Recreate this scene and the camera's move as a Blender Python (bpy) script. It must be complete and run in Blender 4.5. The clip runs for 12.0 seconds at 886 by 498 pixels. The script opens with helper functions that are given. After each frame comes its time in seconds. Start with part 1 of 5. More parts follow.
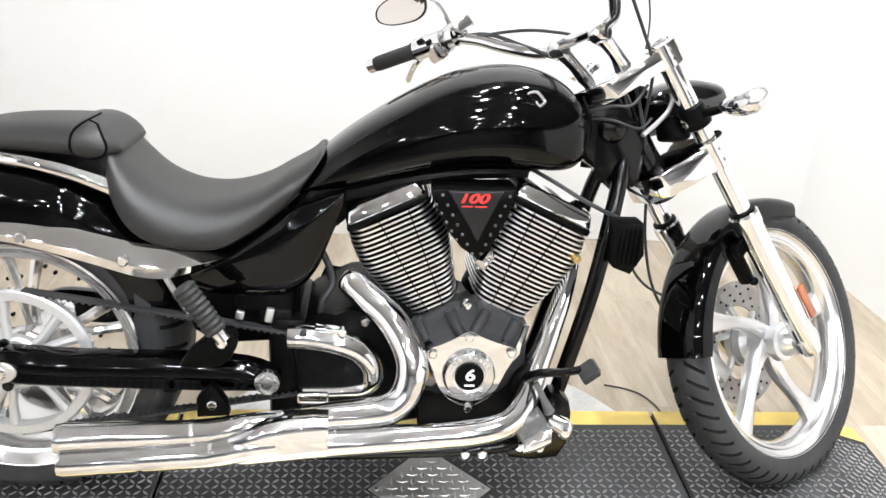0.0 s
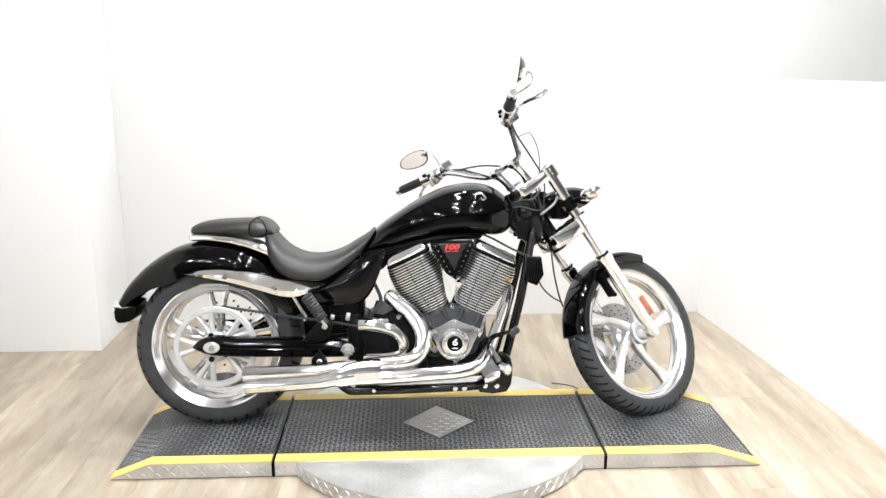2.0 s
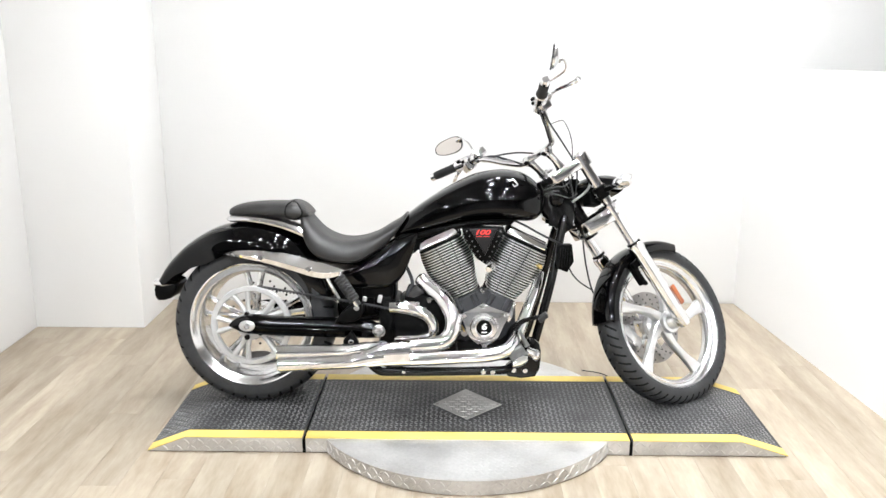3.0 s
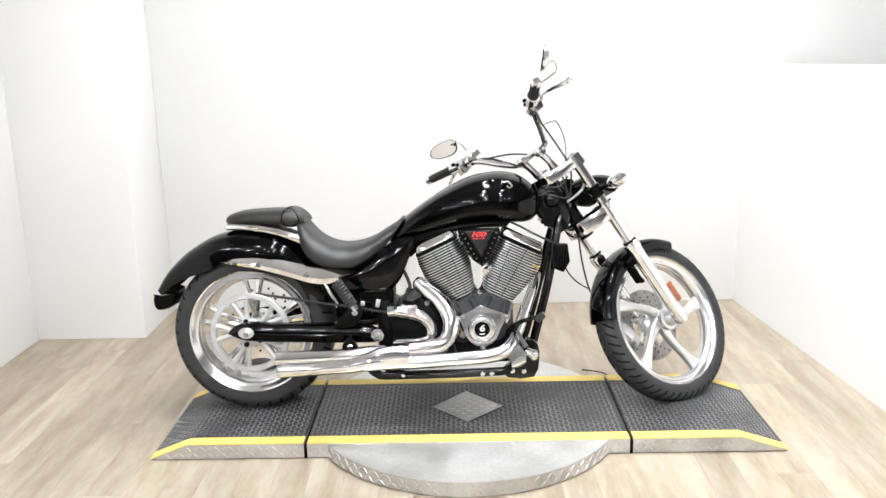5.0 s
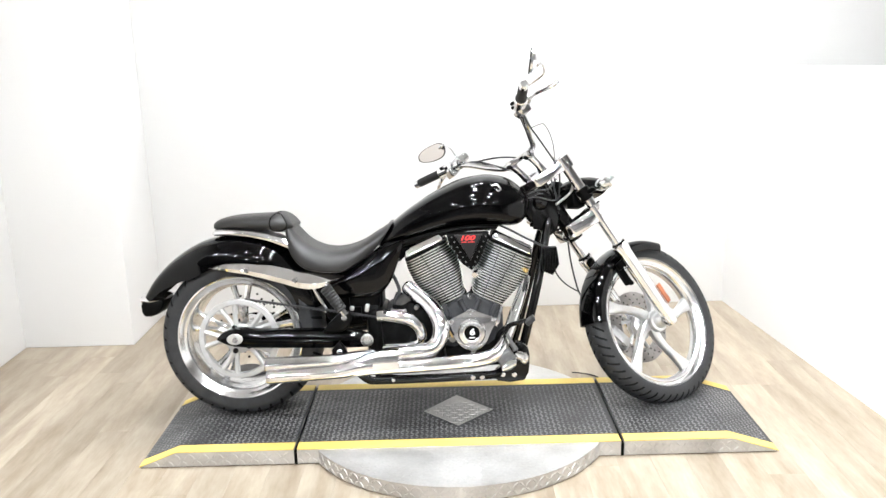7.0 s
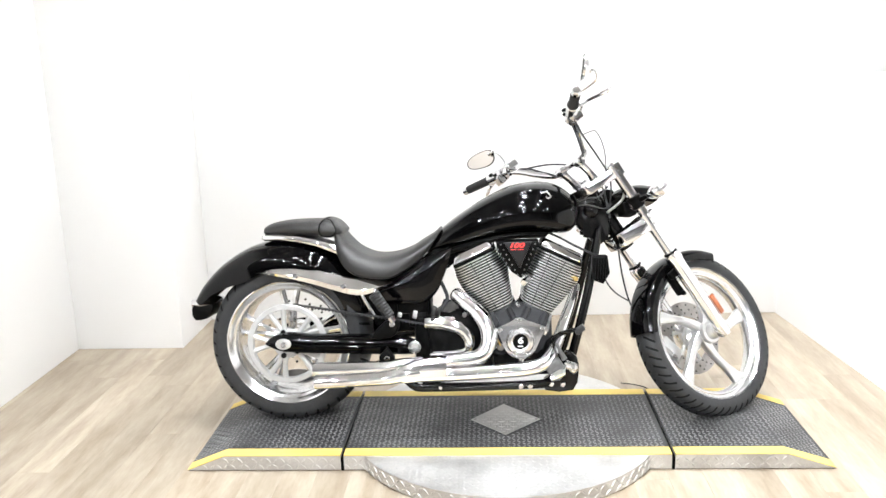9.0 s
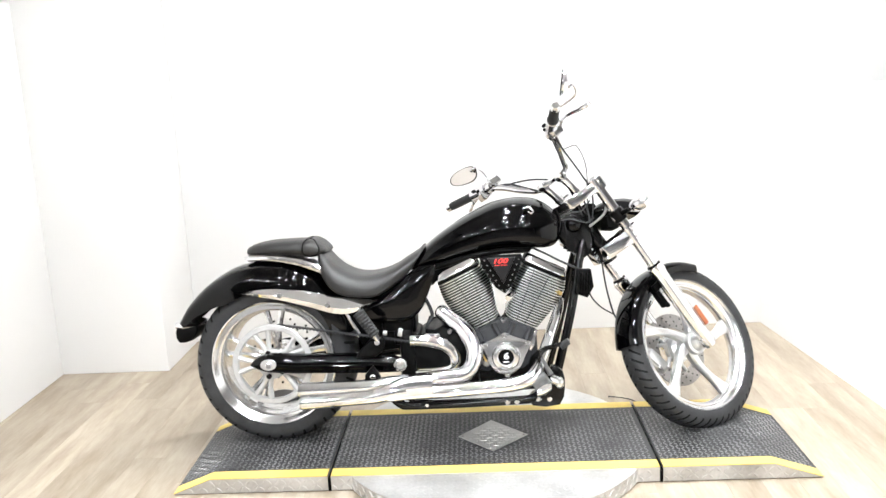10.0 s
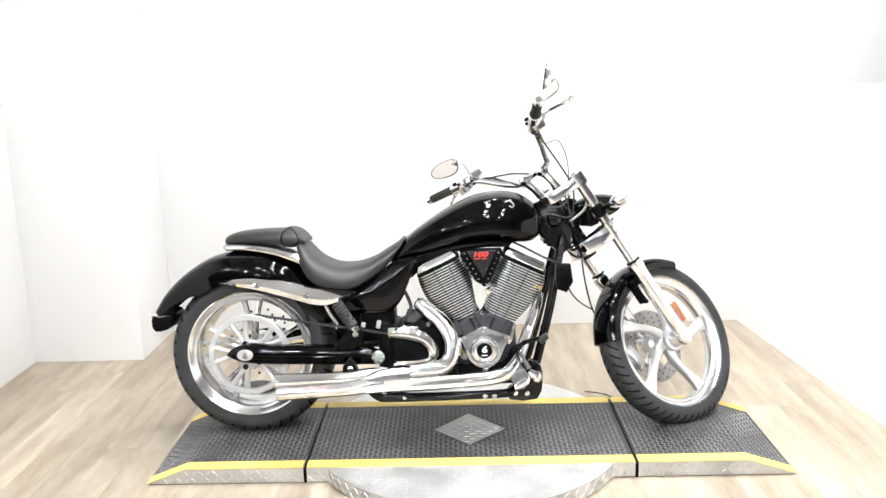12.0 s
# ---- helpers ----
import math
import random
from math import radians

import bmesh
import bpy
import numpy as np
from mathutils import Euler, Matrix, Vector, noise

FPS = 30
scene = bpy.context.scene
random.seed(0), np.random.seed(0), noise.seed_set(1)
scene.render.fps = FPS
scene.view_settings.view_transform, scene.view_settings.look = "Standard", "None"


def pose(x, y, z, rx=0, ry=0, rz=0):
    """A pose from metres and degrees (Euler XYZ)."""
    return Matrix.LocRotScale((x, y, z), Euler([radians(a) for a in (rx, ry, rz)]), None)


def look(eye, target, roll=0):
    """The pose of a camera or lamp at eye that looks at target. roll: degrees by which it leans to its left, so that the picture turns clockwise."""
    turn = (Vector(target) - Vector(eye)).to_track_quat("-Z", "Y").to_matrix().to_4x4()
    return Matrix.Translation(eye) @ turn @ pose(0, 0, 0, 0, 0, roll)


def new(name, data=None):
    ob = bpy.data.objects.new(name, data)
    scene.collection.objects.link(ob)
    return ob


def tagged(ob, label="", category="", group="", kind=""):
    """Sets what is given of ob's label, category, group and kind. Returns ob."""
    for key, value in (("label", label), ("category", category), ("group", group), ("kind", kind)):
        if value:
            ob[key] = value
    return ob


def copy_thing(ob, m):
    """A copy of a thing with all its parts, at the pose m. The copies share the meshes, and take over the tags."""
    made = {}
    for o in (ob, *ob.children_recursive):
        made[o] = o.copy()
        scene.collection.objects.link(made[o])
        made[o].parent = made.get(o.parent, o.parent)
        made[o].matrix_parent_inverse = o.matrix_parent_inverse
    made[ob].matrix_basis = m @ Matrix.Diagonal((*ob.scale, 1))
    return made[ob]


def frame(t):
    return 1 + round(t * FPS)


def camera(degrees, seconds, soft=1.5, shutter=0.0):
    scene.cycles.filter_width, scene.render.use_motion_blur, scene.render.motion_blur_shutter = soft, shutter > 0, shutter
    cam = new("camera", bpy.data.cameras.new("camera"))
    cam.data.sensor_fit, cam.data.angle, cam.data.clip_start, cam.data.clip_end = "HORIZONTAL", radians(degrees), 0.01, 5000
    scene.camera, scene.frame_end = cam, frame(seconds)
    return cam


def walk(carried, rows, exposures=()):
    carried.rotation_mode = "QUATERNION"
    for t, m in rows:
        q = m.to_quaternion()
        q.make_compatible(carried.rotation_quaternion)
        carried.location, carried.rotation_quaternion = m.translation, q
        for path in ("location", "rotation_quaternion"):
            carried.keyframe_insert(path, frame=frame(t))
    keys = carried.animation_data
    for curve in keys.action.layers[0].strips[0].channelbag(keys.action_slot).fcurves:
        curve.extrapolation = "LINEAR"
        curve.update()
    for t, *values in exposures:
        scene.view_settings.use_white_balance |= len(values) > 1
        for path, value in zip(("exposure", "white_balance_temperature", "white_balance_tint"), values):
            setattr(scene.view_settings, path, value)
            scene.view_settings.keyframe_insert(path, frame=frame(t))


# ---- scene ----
cam = camera(54.5, 12.0)
PATH = [
    (0, (0.699, -1.577, 1.318), (0.867, 0.232, 0.48), 3.4),
    (0.2, (0.747, -1.783, 1.404), (0.903, 0.053, 0.625), 2.5),
    (0.3, (0.749, -1.905, 1.395), (0.874, -0.042, 0.681), 2.7),
    (0.5, (0.724, -2.13, 1.404), (0.862, -0.247, 0.744), 1.1),
    (0.7, (0.768, -2.293, 1.454), (0.842, -0.413, 0.774), 0.7),
    (1, (0.757, -2.553, 1.451), (0.85, -0.628, 0.917), 1.7),
    (1.2, (0.794, -2.714, 1.454), (0.807, -0.795, 0.891), 2.1),
    (1.5, (0.779, -2.892, 1.472), (0.763, -0.956, 0.97), 1.2),
    (1.7, (0.763, -3.011, 1.454), (0.762, -1.068, 0.98), 1.4),
    (2, (0.735, -3.129, 1.461), (0.813, -1.185, 0.994), -0.2),
    (2.2, (0.743, -3.16, 1.454), (0.786, -1.216, 0.984), 1.0),
    (2.5, (0.759, -3.171, 1.457), (0.763, -1.232, 0.967), 1.2),
    (4.5, (0.812, -3.185, 1.452), (0.776, -1.247, 0.96), -1.3),
    (5, (0.807, -3.189, 1.455), (0.775, -1.249, 0.973), -1.3),
    (5.5, (0.808, -3.186, 1.459), (0.793, -1.244, 0.984), -1.2),
    (6, (0.806, -3.19, 1.45), (0.811, -1.247, 0.976), -1.8),
    (6.5, (0.808, -3.187, 1.456), (0.806, -1.244, 0.979), -1.7),
    (8.5, (0.805, -3.167, 1.448), (0.764, -1.222, 0.984), -1.4),
    (9, (0.785, -3.163, 1.45), (0.679, -1.218, 0.994), -1.7),
    (9.5, (0.796, -3.157, 1.462), (0.704, -1.206, 1.033), -2.1),
    (10, (0.806, -3.163, 1.452), (0.726, -1.209, 1.032), -2.7),
    (10.5, (0.801, -3.17, 1.461), (0.747, -1.212, 1.055), -2.4),
    (11, (0.798, -3.159, 1.461), (0.77, -1.204, 1.043), -1.4),
    (11.5, (0.8, -3.158, 1.448), (0.77, -1.205, 1.016), -1.2),
    (12, (0.799, -3.155, 1.443), (0.769, -1.203, 1.009), -1.4),
]
EXPOSURES = [
    (0.0, 0.02), (0.5, 0.05), (1.0, 0.14), (1.5, 0.14), (2.0, 0.05), (2.6, -0.02), (4.4, -0.12), (5.0, -0.08), (5.5, -0.03), (6.0, 0.0), (6.6, 0.05),
    (8.4, 0.14), (9.0, 0.18), (10.0, 0.2), (12.0, 0.17),
]
walk(cam, [(t, look(eye, target, roll)) for t, eye, target, roll in PATH], exposures=EXPOSURES)

# ---- world and light ----
world = bpy.data.worlds.new("world")
scene.world = world
world.use_nodes = True
world.node_tree.nodes["Background"].inputs[0].default_value = (0.02, 0.02, 0.022, 1)
LAMP = 1060.0  # radiance of a ceiling downlight


# ---- materials ----
def shader(name, color, rough=0.5, metal=0.0, vary=0.12, scale=8.0, bump=0.0, bump_scale=60.0, coat=0.0, rough_vary=0.08,
           stretch=(1, 1, 1), per_piece=0.0, second=None, fine=90.0, spec=0.5):
    """A principled surface with large and fine variation, wear in its gloss, and fine relief."""
    m = bpy.data.materials.new(name)
    m.use_nodes = True
    nt = m.node_tree
    bsdf = nt.nodes["Principled BSDF"]
    co = nt.nodes.new("ShaderNodeTexCoord")
    mp = nt.nodes.new("ShaderNodeMapping")
    mp.inputs["Scale"].default_value = stretch
    nt.links.new(co.outputs["Object"], mp.inputs["Vector"])
    vec = mp.outputs["Vector"]
    info = nt.nodes.new("ShaderNodeObjectInfo")
    if per_piece:
        sh = nt.nodes.new("ShaderNodeVectorMath")
        sh.operation = "MULTIPLY_ADD"
        cmb = nt.nodes.new("ShaderNodeCombineXYZ")
        for k in range(3):
            nt.links.new(info.outputs["Random"], cmb.inputs[k])
        sh.inputs[1].default_value = (37, 53, 71)
        nt.links.new(cmb.outputs[0], sh.inputs[0])
        nt.links.new(vec, sh.inputs[2])
        vec = sh.outputs[0]
    big = nt.nodes.new("ShaderNodeTexNoise")
    big.inputs["Scale"].default_value = scale
    big.inputs["Detail"].default_value = 5
    small = nt.nodes.new("ShaderNodeTexNoise")
    small.inputs["Scale"].default_value = fine
    small.inputs["Detail"].default_value = 3
    nt.links.new(vec, big.inputs["Vector"])
    nt.links.new(vec, small.inputs["Vector"])
    add = nt.nodes.new("ShaderNodeMath")
    add.operation = "MULTIPLY_ADD"
    add.inputs[1].default_value = 0.35
    nt.links.new(small.outputs[0], add.inputs[0])
    nt.links.new(big.outputs[0], add.inputs[2])
    rng = nt.nodes.new("ShaderNodeMapRange")
    rng.inputs[1].default_value, rng.inputs[2].default_value = 0.42, 0.95
    nt.links.new(add.outputs[0], rng.inputs[0])
    mix = nt.nodes.new("ShaderNodeMix")
    mix.data_type = "RGBA"
    lo = second if second else tuple(c * (1 - vary) for c in color)
    hi = color if second else tuple(min(1, c * (1 + vary)) for c in color)
    mix.inputs[6].default_value = (*lo, 1)
    mix.inputs[7].default_value = (*hi, 1)
    nt.links.new(rng.outputs[0], mix.inputs[0])
    out = mix.outputs[2]
    if per_piece:
        val = nt.nodes.new("ShaderNodeHueSaturation")
        mr = nt.nodes.new("ShaderNodeMapRange")
        mr.inputs[3].default_value, mr.inputs[4].default_value = 1 - per_piece, 1 + per_piece
        nt.links.new(info.outputs["Random"], mr.inputs[0])
        nt.links.new(mr.outputs[0], val.inputs["Value"])
        nt.links.new(out, val.inputs["Color"])
        out = val.outputs[0]
    nt.links.new(out, bsdf.inputs["Base Color"])
    rr = nt.nodes.new("ShaderNodeMapRange")
    rr.inputs[3].default_value, rr.inputs[4].default_value = max(0.02, rough - rough_vary), min(1, rough + rough_vary)
    nt.links.new(add.outputs[0], rr.inputs[0])
    nt.links.new(rr.outputs[0], bsdf.inputs["Roughness"])
    bsdf.inputs["Metallic"].default_value = metal
    bsdf.inputs["Specular IOR Level"].default_value = spec
    bsdf.inputs["Coat Weight"].default_value = coat
    bsdf.inputs["Coat Roughness"].default_value = 0.03
    if bump:
        bn = nt.nodes.new("ShaderNodeTexNoise")
        bn.inputs["Scale"].default_value = bump_scale
        bn.inputs["Detail"].default_value = 4
        nt.links.new(vec, bn.inputs["Vector"])
        bp = nt.nodes.new("ShaderNodeBump")
        bp.inputs["Strength"].default_value = bump
        bp.inputs["Distance"].default_value = 0.002
        nt.links.new(bn.outputs[0], bp.inputs["Height"])
        nt.links.new(bp.outputs[0], bsdf.inputs["Normal"])
    return m


def glow(name, color, strength):
    m = bpy.data.materials.new(name)
    m.use_nodes = True
    b = m.node_tree.nodes["Principled BSDF"]
    b.inputs["Base Color"].default_value = (*color, 1)
    b.inputs["Emission Color"].default_value = (*color, 1)
    b.inputs["Emission Strength"].default_value = strength
    return m


CHROME = shader("chrome", (0.80, 0.80, 0.81), 0.05, 1.0, 0.02, 20, rough_vary=0.03)
POLISHED = shader("polished_aluminium", (0.80, 0.80, 0.805), 0.15, 1.0, 0.04, 30, bump=0.03, rough_vary=0.08)
BRIGHT = shader("bright_cast_aluminium", (0.82, 0.82, 0.825), 0.30, 1.0, 0.03, 30, bump=0.03)
SATIN = shader("satin_aluminium", (0.66, 0.66, 0.66), 0.38, 1.0, 0.08, 30, bump=0.08)
MACHINED = shader("machined_fin_edge", (0.96, 0.96, 0.95), 0.3, 1.0, 0.03, 60)
BRUSHED = shader("painted_silver", (0.50, 0.50, 0.50), 0.38, 0.5, 0.08, 40, bump=0.05)
CASTGREY = shader("cast_grey_metal", (0.11, 0.11, 0.11), 0.42, 0.3, 0.25, 60, bump=0.2, bump_scale=250)
STEEL = shader("disc_steel", (0.34, 0.325, 0.315), 0.28, 1.0, 0.1, 60)
GLOSS = shader("gloss_black_paint", (0.0007, 0.0007, 0.0008), 0.04, 0.0, 0.3, 12, rough_vary=0.02, spec=0.26)
LACQUER = shader("deep_black_lacquer", (0.002, 0.002, 0.0022), 0.05, 0.0, 0.3, 12, rough_vary=0.02, spec=0.7)
FRAME = shader("black_frame_enamel", (0.0012, 0.0012, 0.0012), 0.13, 0.0, 0.3, 20, spec=0.3)
BLACK = shader("black_plastic", (0.0012, 0.0012, 0.0012), 0.40, 0.0, 0.3, 30, bump=0.1, spec=0.08)
SATINBLACK = shader("satin_black_paint", (0.009, 0.009, 0.0098), 0.36, 0.0, 0.2, 25, spec=0.3, bump=0.1, bump_scale=300)
CASE = shader("dark_grey_crackle_coat", (0.026, 0.0265, 0.029), 0.5, 0.0, 0.2, 25, spec=0.3, bump=0.25, bump_scale=300)
RUBBER = shader("tyre_rubber", (0.026, 0.0265, 0.028), 0.5, 0.0, 0.3, 14, spec=0.3, bump=0.15, bump_scale=200)
# rubber darkened so that the sipes read as shaded
GROOVE_SHADE = shader("shaded_groove_rubber", (0.010, 0.010, 0.010), 0.8, 0.0, 0.2, 30, spec=0.05)
GRIP = shader("grip_rubber", (0.012, 0.012, 0.0125), 0.65, 0.0, 0.2, 30, bump=0.2, bump_scale=300)
LEATHER = shader("black_vinyl_upholstery", (0.0110, 0.0102, 0.0100), 0.42, spec=0.45, metal=0.0, vary=0.15, scale=6, bump=0.35, bump_scale=420, rough_vary=0.06)
PIPING = shader("dark_seam", (0.002, 0.002, 0.002), 0.7, spec=0.03)
ORANGE = shader("amber_plastic", (0.30, 0.085, 0.03), 0.2, 0.0, 0.1, 80, coat=0.5)
REDLENS = shader("red_plastic", (0.35, 0.02, 0.02), 0.2, 0.0, 0.1, 80, coat=0.5)
REDINK = shader("red_badge_ink", (0.75, 0.03, 0.025), 0.4)
WHITEINK = shader("white_badge_ink", (0.75, 0.75, 0.75), 0.4)
BRASS = shader("brass_fitting", (0.65, 0.48, 0.2), 0.3, 1.0)
CLEARLENS = shader("clear_lamp_lens", (0.75, 0.75, 0.74), 0.12, 0.2, 0.05, 60, coat=1.0)
# beige-grey tint puts the dimmer reflection into the glass colour
MIRROR = shader("tinted_mirror_glass", (0.64, 0.60, 0.56), 0.02, 1.0, 0.01, 5, rough_vary=0.0)
DECK = shader("black_tread_paint", (0.042, 0.0425, 0.044), 0.42, 0.0, 0.45, 5, bump=0.1, bump_scale=150, second=(0.011, 0.011, 0.0115), spec=0.4)
# tread tops lighter than the deck: wear, with glints put into the colour
WORN_GLINT = shader("worn_glint_tread_paint", (0.31, 0.31, 0.312), 0.34, 0.35, 0.45, 6, bump=0.1, bump_scale=150, second=(0.06, 0.06, 0.062))
YELLOW = shader("yellow_safety_paint", (0.63, 0.465, 0.125), 0.55, 0.0, 0.12, 9, bump=0.12, bump_scale=120)
PLATE = shader("aluminium_tread_plate", (0.56, 0.552, 0.542), 0.46, 1.0, 0.2, 7, bump=0.08, bump_scale=140, rough_vary=0.14)
WALL = shader("white_wall_paint", (0.722, 0.714, 0.705), 0.75, 0.0, 0.015, 1.2, bump=0.05, bump_scale=160)
GREIGE = shader("greige_wall_paint", (0.46, 0.44, 0.425), 0.75, 0.0, 0.03, 1.2, bump=0.05, bump_scale=160)
# white wall paint darkened to carry the light falloff past the half wall
WALL_DIM = shader("dimmed_white_wall_paint", (0.67, 0.655, 0.64), 0.75, 0.0, 0.02, 1.2, bump=0.05, bump_scale=160)
DARKWALL = shader("grey_showroom_wall_paint", (0.34, 0.335, 0.335), 0.7, 0.0, 0.3, 1.0)
CEIL = shader("off_white_ceiling_paint", (0.55, 0.553, 0.557), 0.85, 0.0, 0.1, 1.0)
WOOD = shader("light_oak_plank", (0.405, 0.350, 0.278), 0.40, 0.0, 0.3, 2.6, bump=0.10, bump_scale=30, stretch=(6, 1.0, 6), per_piece=0.09,
              second=(0.225, 0.174, 0.122), fine=16, rough_vary=0.12)
# unseen floor past the planks, added dark to darken the bike's reflections
DARK_FLOOR = shader("added_dark_floor", (0.12, 0.11, 0.10), 0.8)
LAMPGLOW = glow("downlight_glow", (0.925, 0.957, 0.985), LAMP)


# ---- mesh helpers ----
def link(name, bm, material, parent=None, label="", m=None, sharp=35):
    me = bpy.data.meshes.new(name)
    bmesh.ops.recalc_face_normals(bm, faces=bm.faces)
    bm.to_mesh(me)
    bm.free()
    me.materials.append(material)
    me.shade_smooth()
    me.set_sharp_from_angle(angle=radians(sharp))
    ob = new(name, me)
    if parent:
        ob.parent = parent
    if m:
        ob.matrix_basis = m
    if label:
        tagged(ob, label)
    return ob


def part(name, bm, material, parent, label="", m=None, sharp=35):
    return link(name, bm, material, parent, label, m, sharp)


def thing(name, label, category, m=None, group="", kind=""):
    ob = new(name)
    ob.empty_display_size = 0.1
    if m:
        ob.matrix_basis = m
    return tagged(ob, label, category, group, kind)


def bm_new():
    return bmesh.new()


def curve_through(pts, n=6, closed=False):
    """Points of a smooth curve through pts."""
    p = [np.array(q, float) for q in pts]
    k = len(p)
    out = []
    for i in range(k if closed else k - 1):
        if closed:
            a, b, c, d = p[i - 1], p[i], p[(i + 1) % k], p[(i + 2) % k]
        else:
            a, b, c, d = p[max(i - 1, 0)], p[i], p[i + 1], p[min(i + 2, k - 1)]
        for j in range(n):
            t = j / n
            out.append(0.5 * (2 * b + (c - a) * t + (2 * a - 5 * b + 4 * c - d) * t * t + (3 * b - a - 3 * c + d) * t ** 3))
    if not closed:
        out.append(p[-1])
    return out


def rings(bm, loops, cap=True, closed=False):
    """Skin over loops of equally many points."""
    vs = [[bm.verts.new(tuple(map(float, q))) for q in lp] for lp in loops]
    n = len(vs[0])
    for a, b in zip(vs, vs[1:] + ([vs[0]] if closed else [])):
        for i in range(n):
            j = (i + 1) % n
            bm.faces.new((a[i], a[j], b[j], b[i]))
    if cap and not closed:
        bm.faces.new(vs[0][::-1])
        bm.faces.new(vs[-1])
    return bm


def tube(bm, pts, r, n=12, sub=6, smooth=True, cap=True):
    """A round bar along a smooth line; r: one radius, or one for each point (or pairs across and along)."""
    k = len(pts)
    rr = [r] * k if not isinstance(r, (list, tuple)) else list(r)
    if smooth and k > 2:
        line = curve_through(pts, sub)
        rad = np.interp(np.linspace(0, k - 1, len(line)), range(k), rr)
    else:
        line, rad = [np.array(q, float) for q in pts], rr
    loops = []
    up = None
    for i, q in enumerate(line):
        d = line[min(i + 1, len(line) - 1)] - line[max(i - 1, 0)]
        d = d / (np.linalg.norm(d) + 1e-12)
        if up is None:
            up = np.array((0, 0, 1.0)) if abs(d[2]) < 0.9 else np.array((0, 1.0, 0))
        side = np.cross(d, up)
        side /= np.linalg.norm(side)
        up = np.cross(side, d)
        loops.append([q + rad[i] * (side * math.cos(2 * math.pi * a / n) + up * math.sin(2 * math.pi * a / n)) for a in range(n)])
    return rings(bm, loops, cap)


def lathe(bm, prof, c=(0, 0, 0), n=48, axis="y", closed=True):
    """A body of revolution: prof holds (radius, along the axis)."""
    loops = []
    for k in range(n):
        a = 2 * math.pi * k / n
        lp = []
        for r, h in prof:
            p = {"y": (r * math.cos(a), h, r * math.sin(a)), "z": (r * math.cos(a), r * math.sin(a), h), "x": (h, r * math.cos(a), r * math.sin(a))}[axis]
            lp.append((p[0] + c[0], p[1] + c[1], p[2] + c[2]))
        loops.append(lp)
    vs = [[bm.verts.new(q) for q in lp] for lp in loops]
    m = len(prof)
    for i in range(n):
        a, b = vs[i], vs[(i + 1) % n]
        for j in range(m if closed else m - 1):
            q = (j + 1) % m
            bm.faces.new((a[j], b[j], b[q], a[q]))
    bmesh.ops.remove_doubles(bm, verts=bm.verts, dist=1e-5)
    return bm


def knob(bm, p, q, r, n=16, taper=1.0, round_=0.25):
    """A short pin from p to q with a rounded rim."""
    p, q = np.array(p, float), np.array(q, float)
    d = q - p
    e = min(round_ * r, 0.4 * np.linalg.norm(d))
    u = d / np.linalg.norm(d)
    tube(bm, [p, q - u * e, q], [r, r * taper, r * taper - e], n, smooth=False)
    return bm


def slab(bm, outline, y0, y1, bevel=0.004, seg=2, smooth=0):
    """A plate standing in the x-z plane from y0 to y1, with rounded rims."""
    if smooth:
        outline = [tuple(q) for q in curve_through([(x, z, 0) for x, z in outline], smooth, True)]
        outline = [(q[0], q[1]) for q in outline]
    b = bmesh.new()
    f = [b.verts.new((x, y0, z)) for x, z in outline]
    g = [b.verts.new((x, y1, z)) for x, z in outline]
    n = len(f)
    b.faces.new(f)
    b.faces.new(g[::-1])
    rim = []
    for i in range(n):
        b.faces.new((f[i], g[i], g[(i + 1) % n], f[(i + 1) % n]))
    b.edges.ensure_lookup_table()
    if bevel:
        rim = [e for e in b.edges if abs(e.verts[0].co.y - e.verts[1].co.y) < 1e-7]
        bmesh.ops.bevel(b, geom=rim, offset=bevel, segments=seg, profile=0.5, affect="EDGES", clamp_overlap=True)
    me = bpy.data.meshes.new("t")
    b.to_mesh(me)
    b.free()
    bm.from_mesh(me)
    bpy.data.meshes.remove(me)
    return bm


def box(bm, c, s, bevel=0.004, rot=None, seg=2):
    b = bmesh.new()
    bmesh.ops.create_cube(b, size=1)
    bmesh.ops.scale(b, vec=s, verts=b.verts)
    if bevel:
        bmesh.ops.bevel(b, geom=b.edges[:], offset=bevel, segments=seg, profile=0.5, affect="EDGES", clamp_overlap=True)
    m = Matrix.Translation(c) @ (rot if rot else Matrix())
    b.transform(m)
    me = bpy.data.meshes.new("t")
    b.to_mesh(me)
    b.free()
    bm.from_mesh(me)
    bpy.data.meshes.remove(me)
    return bm


def egg(bm, c, s, n=20, rot=None):
    b = bmesh.new()
    bmesh.ops.create_uvsphere(b, u_segments=n, v_segments=n // 2, radius=1)
    bmesh.ops.scale(b, vec=s, verts=b.verts)
    b.transform(Matrix.Translation(c) @ (rot if rot else Matrix()))
    me = bpy.data.meshes.new("t")
    b.to_mesh(me)
    b.free()
    bm.from_mesh(me)
    bpy.data.meshes.remove(me)
    return bm


